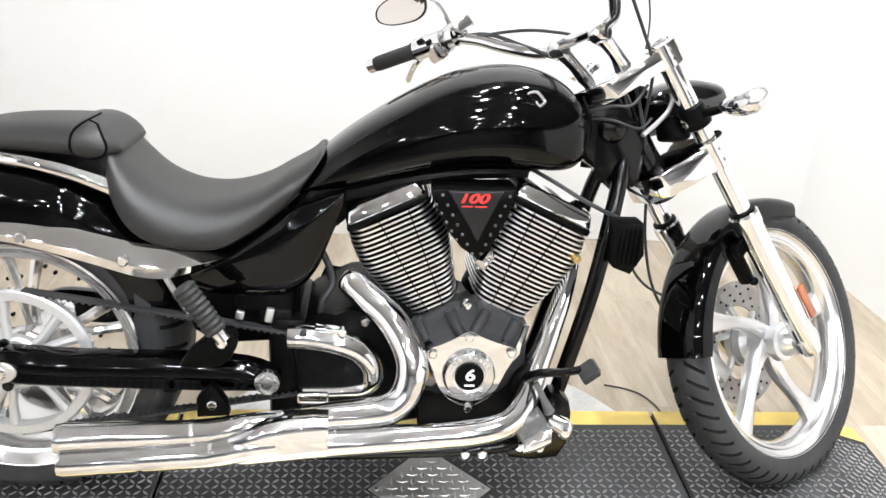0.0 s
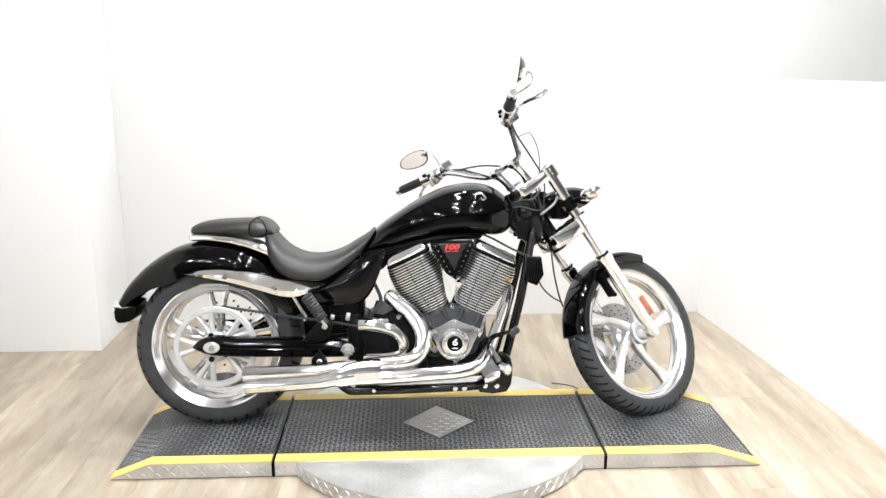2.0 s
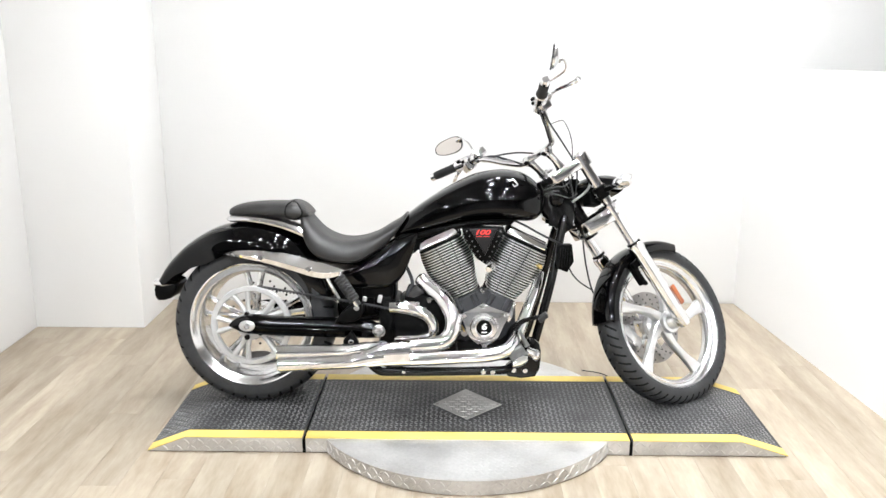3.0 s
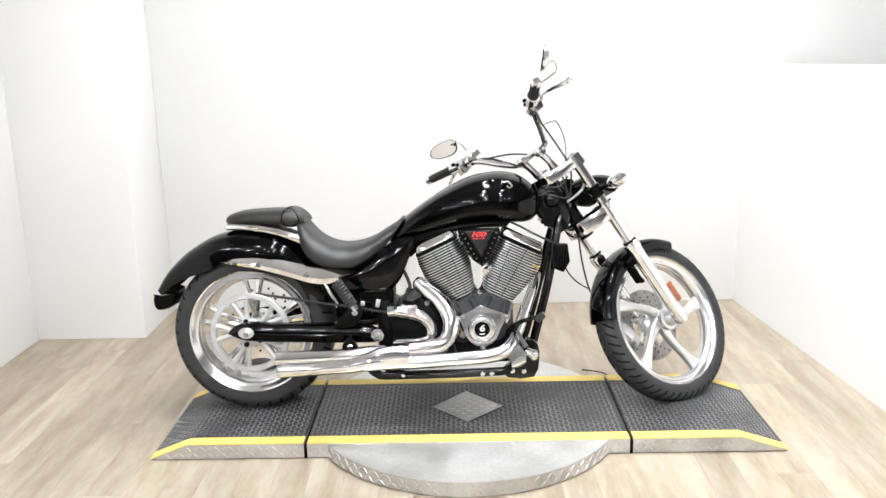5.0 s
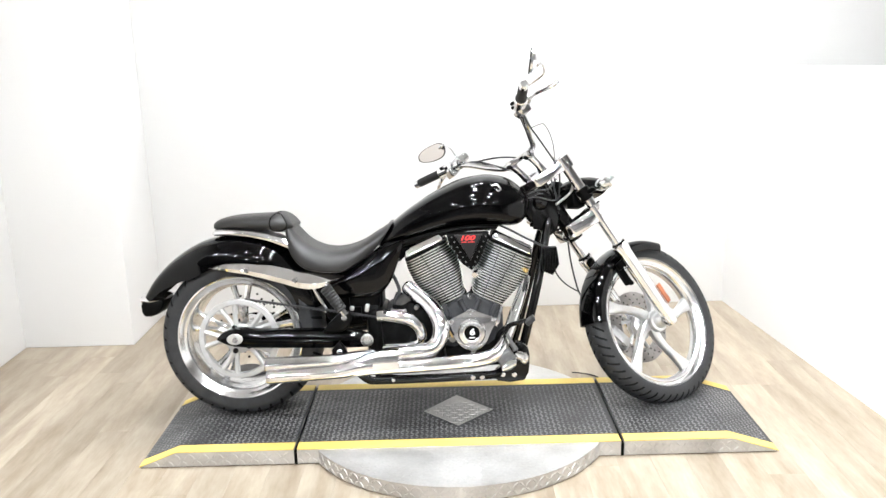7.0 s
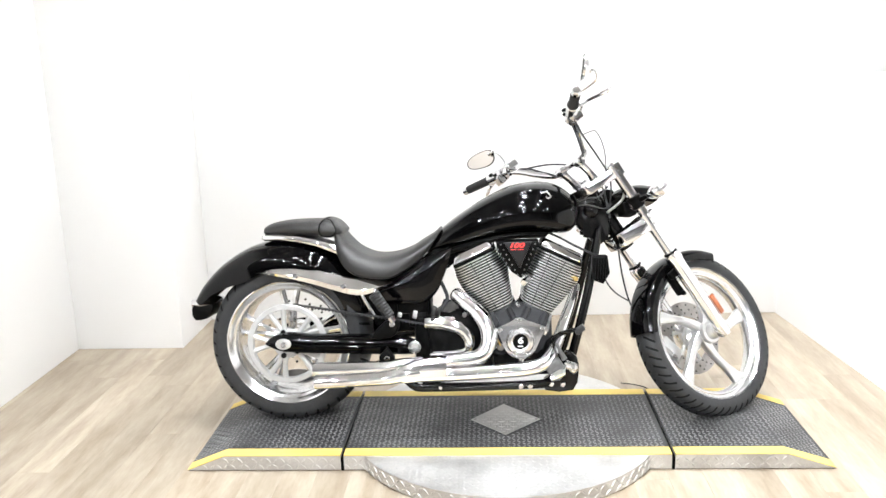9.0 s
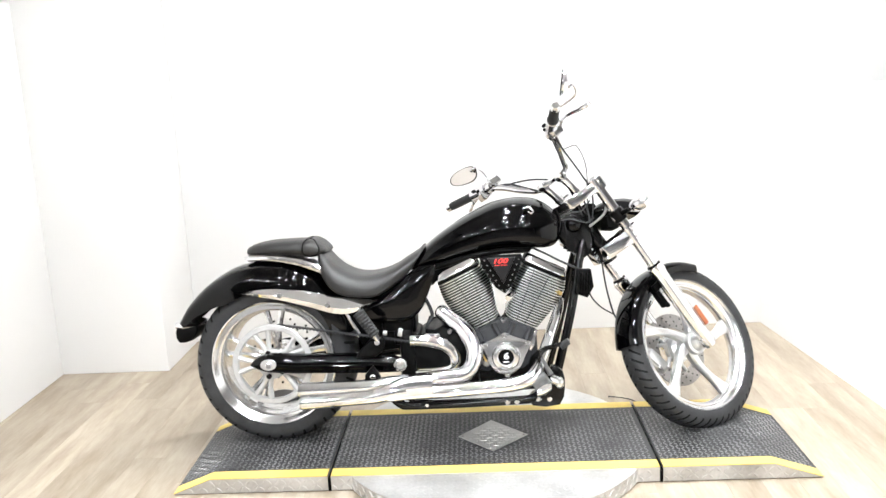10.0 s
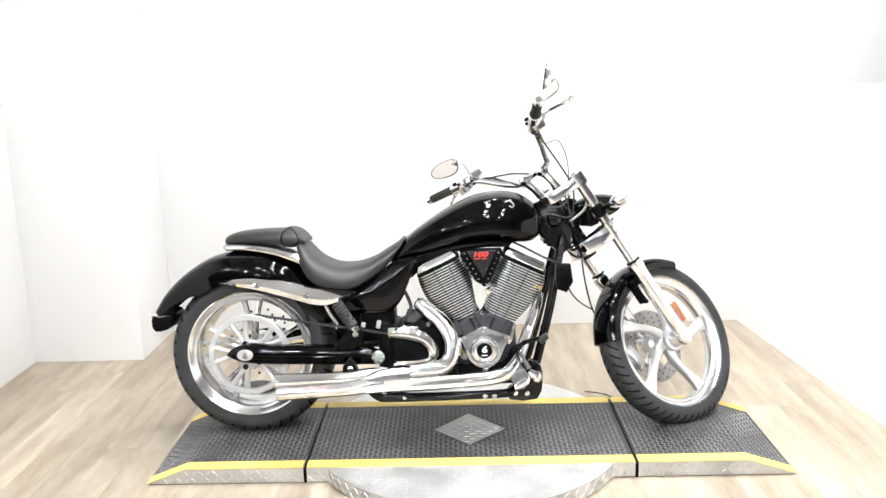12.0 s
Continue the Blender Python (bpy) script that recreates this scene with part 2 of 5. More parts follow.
def letters(name, text, size, material, parent, m, depth=0.0008, shear=0.0, bold=0.0, space=1.0, label=""):
    cu = bpy.data.curves.new("text", "FONT")
    cu.body, cu.size, cu.extrude, cu.shear, cu.offset, cu.space_character = text, size, depth, shear, bold, space
    cu.align_x, cu.align_y = "CENTER", "CENTER"
    tmp = bpy.data.objects.new("text", cu)
    scene.collection.objects.link(tmp)
    me = bpy.data.meshes.new_from_object(tmp.evaluated_get(bpy.context.evaluated_depsgraph_get()))
    bpy.data.objects.remove(tmp)
    me.materials.clear()
    me.materials.append(material)
    ob = new(name, me)
    ob.parent = parent
    ob.matrix_basis = m
    return tagged(ob, label) if label else ob


# ---- the room ----
def wall(name, x0, x1, y0, y1, z0, z1, material, label):
    bm = bm_new()
    box(bm, ((x0 + x1) / 2, (y0 + y1) / 2, (z0 + z1) / 2), (x1 - x0, y1 - y0, z1 - z0), 0.004)
    return tagged(link(name, bm, material), label, "wall", kind="structure")


TOP = 3.4
LX, RX, RY, BY, HX, CAP = -1.317, -0.773, 0.912, 1.38, 2.33, 1.272  # bay corner, boxed-out corner, back wall, half wall
ROOM_Y, ROOM_X0, ROOM_X1, BAY_Y = -13.5, -6.0, 6.2, -2.3
wall("wall_left", LX - 0.14, LX, BAY_Y, RY, 0, TOP, WALL, "plain white painted wall along the display bay")
wall("wall_left_return", LX - 0.14, RX, RY, BY + 0.145, 0, TOP, WALL, "white boxed-out wall corner beside the display bay")
wall("wall_back", RX, HX + 0.06, BY, BY + 0.145, 0, TOP, WALL, "plain white painted wall behind the motorcycle")
wall("wall_past_partition", HX + 0.06, ROOM_X1, BY + 0.003, BY + 0.145, 0, TOP, WALL_DIM, "white wall past the half wall, dimmed for light falloff")
wall("wall_far_side", ROOM_X1, ROOM_X1 + 0.14, ROOM_Y, BY + 0.145, 0, TOP, GREIGE, "grey-beige wall past the partition")
wall("wall_showroom_front", ROOM_X0, LX - 0.14, BAY_Y, BAY_Y + 0.14, 0, TOP, DARKWALL, "grey showroom wall beside the display bay")
wall("wall_showroom_left", ROOM_X0 - 0.14, ROOM_X0, ROOM_Y, BAY_Y + 0.14, 0, TOP, DARKWALL, "grey side wall of the showroom")
wall("wall_behind", ROOM_X0 - 0.14, ROOM_X1 + 0.14, ROOM_Y - 0.14, ROOM_Y, 0, TOP, DARKWALL, "grey showroom wall facing the display bay")

# the half wall runs a little outwards from the back wall, under a cap board that is slightly out of level
HALF_L, HALF_RISE = 4.6, 0.028
HALF = Matrix.Translation((HX, BY, 0)) @ Matrix.Rotation(radians(5.0), 4, "Z")
for name, z0, z1, wide, label, cat in (("wall_half", 0.0, CAP - 0.072, 0.13, "white half-height partition wall", "wall"),
                                       ("trim_half_wall_cap", CAP - 0.072, CAP, 0.14, "white cap board on the half wall", "trim")):
    bm = bm_new()
    loops = []
    for along in (0.02, -HALF_L):
        lift = HALF_RISE * -along
        lo = z0 + (lift if z0 else 0.0)
        loops.append([(0, along, lo), (wide, along, lo), (wide, along, z1 + lift), (0, along, z1 + lift)])
    rings(bm, loops)
    tagged(link(name, bm, WALL, None, "", HALF), label, cat, kind="structure")
bm = bm_new()
box(bm, ((ROOM_X0 + ROOM_X1) / 2, (BY + ROOM_Y) / 2, TOP + 0.06), (ROOM_X1 - ROOM_X0 + 0.3, BY - ROOM_Y + 0.3, 0.12), 0)
tagged(link("ceiling", bm, CEIL), "off-white painted showroom ceiling", "ceiling", kind="structure")

bm = bm_new()
box(bm, ((ROOM_X0 + ROOM_X1) / 2, (BY + ROOM_Y) / 2, -0.03), (ROOM_X1 - ROOM_X0 + 0.2, BY - ROOM_Y + 0.2, 0.05), 0)
floor = tagged(link("floor", bm, DARK_FLOOR), "light oak plank floor, with an unseen dark floor added past it", "floor", kind="structure")


def downlight(x, y):
    lamp = thing("ceiling_downlight", "round recessed ceiling downlight, switched on", "ceiling light", pose(x, y, TOP), "ceiling downlights")
    b = bm_new()
    lathe(b, [(0.071, -0.001), (0.073, -0.020), (0.090, -0.023), (0.094, 0.0)], n=28, axis="z")
    part("trim_ring", b, WALL, lamp)
    b = bm_new()
    lathe(b, [(0.0, -0.006), (0.070, -0.006), (0.070, -0.001), (0.0, -0.001)], n=28, axis="z", closed=False)
    part("diffuser", b, LAMPGLOW, lamp, "glowing white diffuser")
    return lamp


first_lamp = downlight(0.7, -0.7)
for lx, ly in ((0.95, 0.5), (1.75, 0.5), (1.65, -0.7), (0.6, -2.1), (1.7, -2.1), (0.5, -3.5), (1.75, -3.5)):
    copy_thing(first_lamp, pose(lx, ly, TOP))
for lx in (-1.9, -0.6, 0.7, 2.0, 3.3):
    for ly in (-4.5, -6.5, -8.6, -11.2):
        if lx < 3 or ly < -6:
            copy_thing(first_lamp, pose(lx, ly, TOP))


box_thing = thing("wall_box", "small off-white plastic box mounted high on the white wall", "wall box", pose(LX, RY - 0.06, 1.89))
bm = bm_new()
box(bm, (0.013, 0, 0), (0.026, 0.085, 0.11), 0.005, None, 3)
part("casing", bm, CEIL, box_thing)
bm = bm_new()
box(bm, (0.027, 0, -0.012), (0.003, 0.06, 0.05), 0.001)
part("cover_plate", bm, SATIN, box_thing, "grey cover plate")

# ---- the display platform ----
DECK_Z = 0.057


def tread(bm, p, u, v, w, long_=0.0165, wide=0.0062, high=0.0012):
    """One raised lozenge of tread plate at p, along u, with v across and w up."""
    low = [p + u * long_ / 2, p + v * wide / 2, p - u * long_ / 2, p - v * wide / 2]
    top = [p + w * high + q for q in (u * long_ * 0.40, v * wide * 0.30, -u * long_ * 0.40, -v * wide * 0.30)]
    a = [bm.verts.new(tuple(q)) for q in low]
    b = [bm.verts.new(tuple(q)) for q in top]
    for i in range(4):
        bm.faces.new((a[i], a[(i + 1) % 4], b[(i + 1) % 4], b[i]))
    bm.faces.new(b)


def tread_field(bm, o, e1, e2, n1, n2, pitch, inside=None, turn=45, high=0.0015, size=1.0):
    """Alternating lozenges over a patch from o along e1 and e2."""
    o, e1, e2 = (np.array(q, float) for q in (o, e1, e2))
    up = np.cross(e1, e2)
    for i in range(n1):
        for j in range(n2):
            p = o + e1 * pitch * (i + 0.5) + e2 * pitch * (j + 0.5)
            if inside and not inside(p):
                continue
            a = radians(turn if (i + j) % 2 else turn - 90)
            u = e1 * math.cos(a) + e2 * math.sin(a)
            v = np.cross(up, u)
            tread(bm, p, u, v, up, 0.0195 * size, 0.0068 * size, high)


def strip(bm, path, y0, y1, thick):
    """A flat band between y0 and y1 that follows a line of (x, z)."""
    b = bmesh.new()
    lo = [(x, z) for x, z in path]
    hi = [(x, z + thick) for x, z in path]
    loops = []
    for (x, z), (xx, zz) in zip(lo, hi):
        loops.append([(x, y0, z), (x, y1, z), (xx, y1, zz), (xx, y0, zz)])
    rings(b, loops)
    me = bpy.data.meshes.new("t")
    b.to_mesh(me)
    b.free()
    bm.from_mesh(me)
    bpy.data.meshes.remove(me)
    return bm


Y0, Y1, BAND = -0.395, 0.184, 0.054
PITCH = 0.0180


def deck_section(owner, path, label_deck):
    """Sides, black deck, yellow edge bands and raised treads of one platform section; path: its top line in x and z."""
    bm = bm_new()
    slab(bm, [(path[0][0], 0.004), *([] if path[0][1] < 0.005 else [path[0]]), *path[1:-1], *([] if path[-1][1] < 0.005 else [path[-1]]), (path[-1][0], 0.004)], Y0, Y1, 0)
    part("side_skirt", bm, PLATE, owner, "bare aluminium tread plate skirt")
    # black strip added under the skirt to draw the gap shadow at the floor
    bm = bm_new()
    box(bm, ((path[0][0] + path[-1][0]) / 2, (Y0 + Y1) / 2, 0.0025), (path[-1][0] - path[0][0] - 0.008, Y1 - Y0 - 0.012, 0.005), 0)
    part("skirt_gap_shade", bm, BLACK, owner, "black strip added for the gap shadow under the skirt")
    bm = bm_new()
    strip(bm, path, Y0 + BAND, Y1 - BAND, 0.0025)
    part("deck", bm, DECK, owner, label_deck)
    for a, b in ((Y0 - 0.001, Y0 + BAND), (Y1 - BAND, Y1 + 0.001)):
        bm = bm_new()
        strip(bm, path, a, b, 0.003)
        part("edge_band", bm, YELLOW, owner, "yellow painted edge band")
    bm = bm_new()
    for (xa, za), (xb, zb) in zip(path, path[1:]):
        d = np.array((xb - xa, 0, zb - za))
        ln = np.linalg.norm(d)
        d /= ln
        n1 = int(ln / PITCH)
        n2 = int((Y1 - Y0 - 2 * BAND - 0.006) / PITCH)
        keep = (lambda p: abs(p[0] - 0.838) / 0.136 + abs(p[1] + 0.105) / 0.150 > 1.04)
        tread_field(bm, (xa, Y0 + BAND + 0.003, za + 0.0025), d, (0, 1, 0), n1, n2, PITCH, keep)
    tagged(part("deck_treads", bm, WORN_GLINT, owner, "raised lozenge treads, black paint lightened for wear and glints"), kind="stuff")
    bm = bm_new()
    xs, zs = [q[0] for q in path], [q[1] for q in path]

    def inside(p):
        return p[2] < np.interp(p[0], xs, zs) - 0.008
    tread_field(bm, (xs[0], Y0, 0.003), (1, 0, 0), (0, 0, 1), int((xs[-1] - xs[0]) / 0.0255), 2, 0.0255, inside, 45, 0.0024, 1.35)
    tagged(part("skirt_treads", bm, PLATE, owner, "raised lozenges of the bare skirt"), kind="stuff")


RAMP_L = [(-0.303, 0.0045), (-0.168, DECK_Z), (0.249, DECK_Z)]
RAMP_R = [(1.419, DECK_Z), (1.800, DECK_Z), (1.966, 0.0045)]
MID = [(0.261, DECK_Z), (1.407, DECK_Z)]
ramp_a = thing("end_ramp", "black tread-plate end ramp with yellow edges, behind the rear wheel", "ramp", group="end ramps of the platform")
deck_section(ramp_a, RAMP_L, "worn black painted tread plate")
ramp_b = thing("end_ramp", "black tread-plate end ramp with yellow edges, under the front wheel", "ramp", group="end ramps of the platform")
deck_section(ramp_b, RAMP_R, "worn black painted tread plate")
stand = thing("turntable_platform", "round aluminium turntable with a black yellow-edged deck across it", "platform")
deck_section(stand, MID, "worn black painted tread plate")
DX, DY, DR = 0.8335, -0.105, 0.5755
bm = bm_new()
lathe(bm, [(0.0, 0.0), (DR - 0.006, 0.0), (DR - 0.006, 0.004), (DR, 0.004), (DR, DECK_Z - 0.0025), (0.0, DECK_Z - 0.0025)], (DX, DY, 0), 96, "z", False)
part("turntable_disc", bm, PLATE, stand, "bare aluminium tread plate disc")
bm = bm_new()
tread_field(bm, (DX - DR, DY - DR, DECK_Z - 0.0025), (1, 0, 0), (0, 1, 0), int(2 * DR / 0.0235), int(2 * DR / 0.0235), 0.0235,
            lambda p: math.hypot(p[0] - DX, p[1] - DY) < DR - 0.02 and not (Y0 - 0.012 < p[1] < Y1 + 0.012), 45, 0.0007, 1.3)
tagged(part("disc_treads", bm, PLATE, stand, "raised lozenges of the disc"), kind="stuff")
bm = bm_new()
count = int(2 * math.pi * DR / 0.024)
for k in range(count):
    a = 2 * math.pi * k / count
    out, tan = np.array((math.cos(a), math.sin(a), 0)), np.array((-math.sin(a), math.cos(a), 0))
    for j in range(2):
        s = 1 if (k + j) % 2 else -1
        u = (tan + s * np.array((0, 0, 1.0))) / math.sqrt(2)
        tread(bm, np.array((DX, DY, 0)) + out * DR + np.array((0, 0, 0.015 + 0.025 * j)), u, np.cross(out, u), out, 0.026, 0.009, 0.002)
tagged(part("rim_treads", bm, PLATE, stand, "raised lozenges round the rim"), kind="stuff")
bm = bm_new()
DIA = [(0.705, -0.105), (0.836, -0.240), (0.971, -0.105), (0.834, 0.040)]
lo = [bm.verts.new((x, y, DECK_Z + 0.0022)) for x, y in DIA]
hi = [bm.verts.new((x, y, DECK_Z + 0.0042)) for x, y in DIA]
bm.faces.new(hi)
for i in range(4):
    bm.faces.new((lo[i], lo[(i + 1) % 4], hi[(i + 1) % 4], hi[i]))
part("diamond_plate", bm, PLATE, stand, "bare aluminium diamond-shaped inset plate")
bm = bm_new()
tread_field(bm, (0.70, -0.25, DECK_Z + 0.0042), (1, 0, 0), (0, 1, 0), 12, 13, 0.0225,
            lambda p: abs(p[0] - 0.838) / 0.136 + abs(p[1] + 0.105) / 0.145 < 0.88, 90, 0.0015, 1.25)
tagged(part("diamond_treads", bm, PLATE, stand, "raised lozenges of the inset"), kind="stuff")
for bx in (0.722, 0.955):
    bm = bm_new()
    knob(bm, (bx, -0.105, DECK_Z + 0.004), (bx, -0.105, DECK_Z + 0.007), 0.006, 10)
    part("screw", bm, STEEL, stand)

# black filler added in the open joints, in place of their shade
for jx in (0.255, 1.413):
    bm = bm_new()
    box(bm, (jx, (Y0 + Y1) / 2, 0.024), (0.0115, Y1 - Y0 - 0.004, 0.048), 0)
    part("joint_gap_shade", bm, BLACK, stand, "black filler added for the shade in the joint gap")

# ---- the motorcycle ----
LEAN_DEG = 7.4
LEANED = Matrix.Translation((0, -0.02, DECK_Z + 0.003)) @ Matrix.Rotation(radians(0.7), 4, "Z") @ Matrix.Rotation(radians(-LEAN_DEG), 4, "X")
bike = thing("motorcycle", "black and chrome cruiser motorcycle leaning with its bars turned", "motorcycle", LEANED)
RAKE, STEER = radians(33.44), radians(38.2)
FWD, UPW = Vector((math.cos(RAKE), 0, math.sin(RAKE))), Vector((-math.sin(RAKE), 0, math.cos(RAKE)))
base = Matrix.Identity(4)
for r in range(3):
    base[r][0], base[r][1], base[r][2], base[r][3] = FWD[r], (0, 1, 0)[r], UPW[r], 1.4455 * FWD[r]
FORK = base @ Matrix.Rotation(STEER, 4, "Z")
BARS = FORK @ Matrix.Translation((0.022, 0, 0.004)) @ Matrix.Rotation(radians(-4.3), 4, "Z") @ Matrix.Rotation(radians(-5.0), 4, "X")


def bpart(name, bm, material, label="", parent=None, sharp=35):
    return part(name, bm, material, parent or bike, label, None, sharp)


def fpart(name, bm, material, label="", sharp=35, m=None):
    return part(name, bm, material, bike, label, m or FORK, sharp)


# -- wheels --
def tyre_mesh(bm, R, hw, rim, n, groove_every, crown=0.55, deep=0.006, wide=2, reach=6.6, slant=0.016):
    """A tyre with sipes pressed into its shoulders, their shade added as a darker material."""
    prof = []
    for k in range(17):
        a = -math.pi / 2 + math.pi * k / 16
        s, c = math.sin(a), math.cos(a)
        y = hw * (abs(s) ** 0.75) * (1 if s > 0 else -1)
        prof.append((rim + (R - rim) * c ** crown, y))
    prof = [(rim - 0.006, -hw * 0.8), (rim + 0.004, -hw * 0.93)] + prof[1:-1] + [(rim + 0.004, hw * 0.93), (rim - 0.006, hw * 0.8)]
    m = len(prof)
    vs, low = [], set()
    for i in range(n):
        row = []
        for j, (r, y) in enumerate(prof):
            side = abs(j - (m - 1) / 2)
            a = 2 * math.pi * i / n + slant * side
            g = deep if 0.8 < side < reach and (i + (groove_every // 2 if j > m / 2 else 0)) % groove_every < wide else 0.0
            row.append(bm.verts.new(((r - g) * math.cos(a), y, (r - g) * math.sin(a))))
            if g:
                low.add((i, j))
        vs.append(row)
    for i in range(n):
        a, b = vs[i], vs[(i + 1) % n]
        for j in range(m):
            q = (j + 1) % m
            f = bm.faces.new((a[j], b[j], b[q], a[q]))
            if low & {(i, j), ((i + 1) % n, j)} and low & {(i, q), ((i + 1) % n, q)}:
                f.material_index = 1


def disc_mesh(bm, y, r0, r1, thick):
    lathe(bm, [(r0, y - thick / 2), (r1, y - thick / 2), (r1, y + thick / 2), (r0, y + thick / 2)], n=64)


# rear wheel
RC = (0.020, 0.0, 0.304)
bm = bm_new()
lathe(bm, [(0.236, -0.121), (0.232, -0.124), (0.227, -0.121), (0.218, -0.108), (0.206, -0.102), (0.197, -0.085), (0.190, -0.04), (0.188, 0.0), (0.19, 0.04),
           (0.197, 0.085), (0.206, 0.102), (0.22, 0.112), (0.232, 0.124), (0.236, 0.121), (0.225, 0.1), (0.21, 0.08), (0.2, 0.0), (0.21, -0.08), (0.225, -0.1)], RC, 96)
rear_wheel = bpart("rear_wheel", bm, POLISHED, "deep polished aluminium rim")
bm = bm_new()
tyre_mesh(bm, 0.308, 0.124, 0.228, 390, 10, 0.42, 0.004, 1, 6.2, 0.014)
part("tyre", bm, RUBBER, rear_wheel, "wide black rubber tyre", Matrix.Translation(RC)).data.materials.append(GROOVE_SHADE)
bm = bm_new()
lathe(bm, [(0.0, -0.095), (0.03, -0.095), (0.045, -0.085), (0.05, -0.06), (0.038, -0.03), (0.036, 0.05), (0.05, 0.07), (0.05, 0.1), (0.0, 0.1)], RC, 40, closed=False)
part("hub", bm, POLISHED, rear_wheel)
for k in range(5):
    for d in (-0.16, 0.16):
        bm = bm_new()
        a0, a1 = 2 * math.pi * k / 5 + 0.35 + d * 0.4, 2 * math.pi * k / 5 + 0.35 + d
        pts = [(RC[0] + r * math.cos(a), y, RC[2] + r * math.sin(a)) for r, a, y in ((0.035, a0, -0.02), (0.11, (a0 + a1) / 2, -0.035), (0.192, a1, -0.03))]
        tube(bm, pts, [0.013, 0.0105, 0.013], 8)
        part("spoke", bm, POLISHED, rear_wheel)
bm = bm_new()
disc_mesh(bm, 0.118, 0.085, 0.146, 0.005)
rear_disc = part("brake_disc", bm, STEEL, rear_wheel, "drilled steel brake disc")
bm = bm_new()
for k in range(36):
    a = 2 * math.pi * k / 36
    r = (0.098, 0.114, 0.13)[k % 3]
    knob(bm, (RC[0] + r * math.cos(a), 0.1135, RC[2] + r * math.sin(a)), (RC[0] + r * math.cos(a), 0.1225, RC[2] + r * math.sin(a)), 0.0045, 8)
tagged(part("drilled_pattern", bm, BLACK, rear_disc, "dark drilled holes"), kind="stuff")
# belt pulley with teeth and paired spokes
bm = bm_new()
PY = -0.128
prof_r = [(0.152, PY - 0.010), (0.152, PY - 0.006), (0.146, PY - 0.004), (0.146, PY + 0.014), (0.132, PY + 0.014), (0.129, PY + 0.004), (0.129, PY - 0.009), (0.132, PY - 0.014), (0.148, PY - 0.014)]
lathe(bm, prof_r, RC, 96)
pulley = bpart("belt_pulley", bm, BRUSHED, "silver painted toothed belt pulley")
bm = bm_new()
for k in range(70):
    a = 2 * math.pi * k / 70
    box(bm, (RC[0] + 0.147 * math.cos(a), PY + 0.005, RC[2] + 0.147 * math.sin(a)), (0.005, 0.018, 0.006), 0, Matrix.Rotation(-a, 4, "Y"))
part("pulley_tooth_ring", bm, BRUSHED, pulley)
for k in range(5):
    for d in (-0.2, 0.2):
        bm = bm_new()
        a = 2 * math.pi * k / 5 + 0.62
        p = [(RC[0] + r * math.cos(a + d * w), PY - 0.002, RC[2] + r * math.sin(a + d * w)) for r, w in ((0.04, 0.55), (0.085, 0.8), (0.134, 1.1))]
        tube(bm, p, [0.011, 0.009, 0.012], 8)
        part("pulley_spoke", bm, BRUSHED, pulley)
bm = bm_new()
lathe(bm, [(0.0, PY - 0.012), (0.05, PY - 0.012), (0.055, PY - 0.006), (0.055, PY + 0.01), (0.0, PY + 0.01)], RC, 40, closed=False)
part("pulley_hub", bm, BRUSHED, pulley)
for k in range(5):
    a = 2 * math.pi * k / 5 + 0.62
    q = (RC[0] + 0.046 * math.cos(a), PY - 0.012, RC[2] + 0.046 * math.sin(a))
    bm = bm_new()
    knob(bm, q, (q[0], PY - 0.022, q[2]), 0.0105, 12)
    part("pulley_bolt", bm, FRAME, pulley)
# drive belt: two runs with teeth on the inside
bm = bm_new()
for (xa, za), (xb, zb) in (((0.045, 0.452), (0.62, 0.358)), ((0.02, 0.153), (0.60, 0.245))):
    up = 0.0022
    loops = [[(x, PY - 0.011, z - up), (x, PY + 0.013, z - up), (x, PY + 0.013, z + up), (x, PY - 0.011, z + up)] for x, z in ((xa, za), (xb, zb))]
    rings(bm, loops)
    n = 44
    ang = math.atan2(zb - za, xb - xa)
    for k in range(n):
        t = (k + 0.5) / n
        s = -1 if za > 0.3 else 1
        box(bm, (xa + (xb - xa) * t, PY, za + (zb - za) * t + s * 0.0035), (0.005, 0.022, 0.004), 0, Matrix.Rotation(-ang, 4, "Y"))
bpart("drive_belt", bm, RUBBER, "black toothed drive belt")

# front wheel, in the plane of the turned fork
FC = (0.0735, 0.0, -0.659)
WHEEL = FORK @ Matrix.Translation(FC) @ Matrix.Rotation(radians(-2.0), 4, "X")
bm = bm_new()
lathe(bm, [(0.985 * r, y) for r, y in ((0.2719, -0.037), (0.2678, -0.041), (0.2632, -0.040), (0.2565, -0.030), (0.2472, -0.025), (0.2431, -0.027), (0.2379, -0.026), (0.2307, -0.018), (0.2276, -0.010), (0.2276, 0.010), (0.2307, 0.018), (0.2390, 0.026), (0.2513, 0.029), (0.2616, 0.039), (0.2678, 0.041), (0.2719, 0.037), (0.2596, 0.02), (0.2575, 0.0), (0.2596, -0.02))], n=96)
front_wheel = part("front_wheel", bm, POLISHED, bike, "polished aluminium rim", WHEEL)
bm = bm_new()
tyre_mesh(bm, 0.3205, 0.048, 0.263, 432, 8, 0.62, 0.004, 1, 6.6, 0.018)
part("tyre", bm, RUBBER, front_wheel, "narrow black rubber tyre").data.materials.append(GROOVE_SHADE)
bm = bm_new()
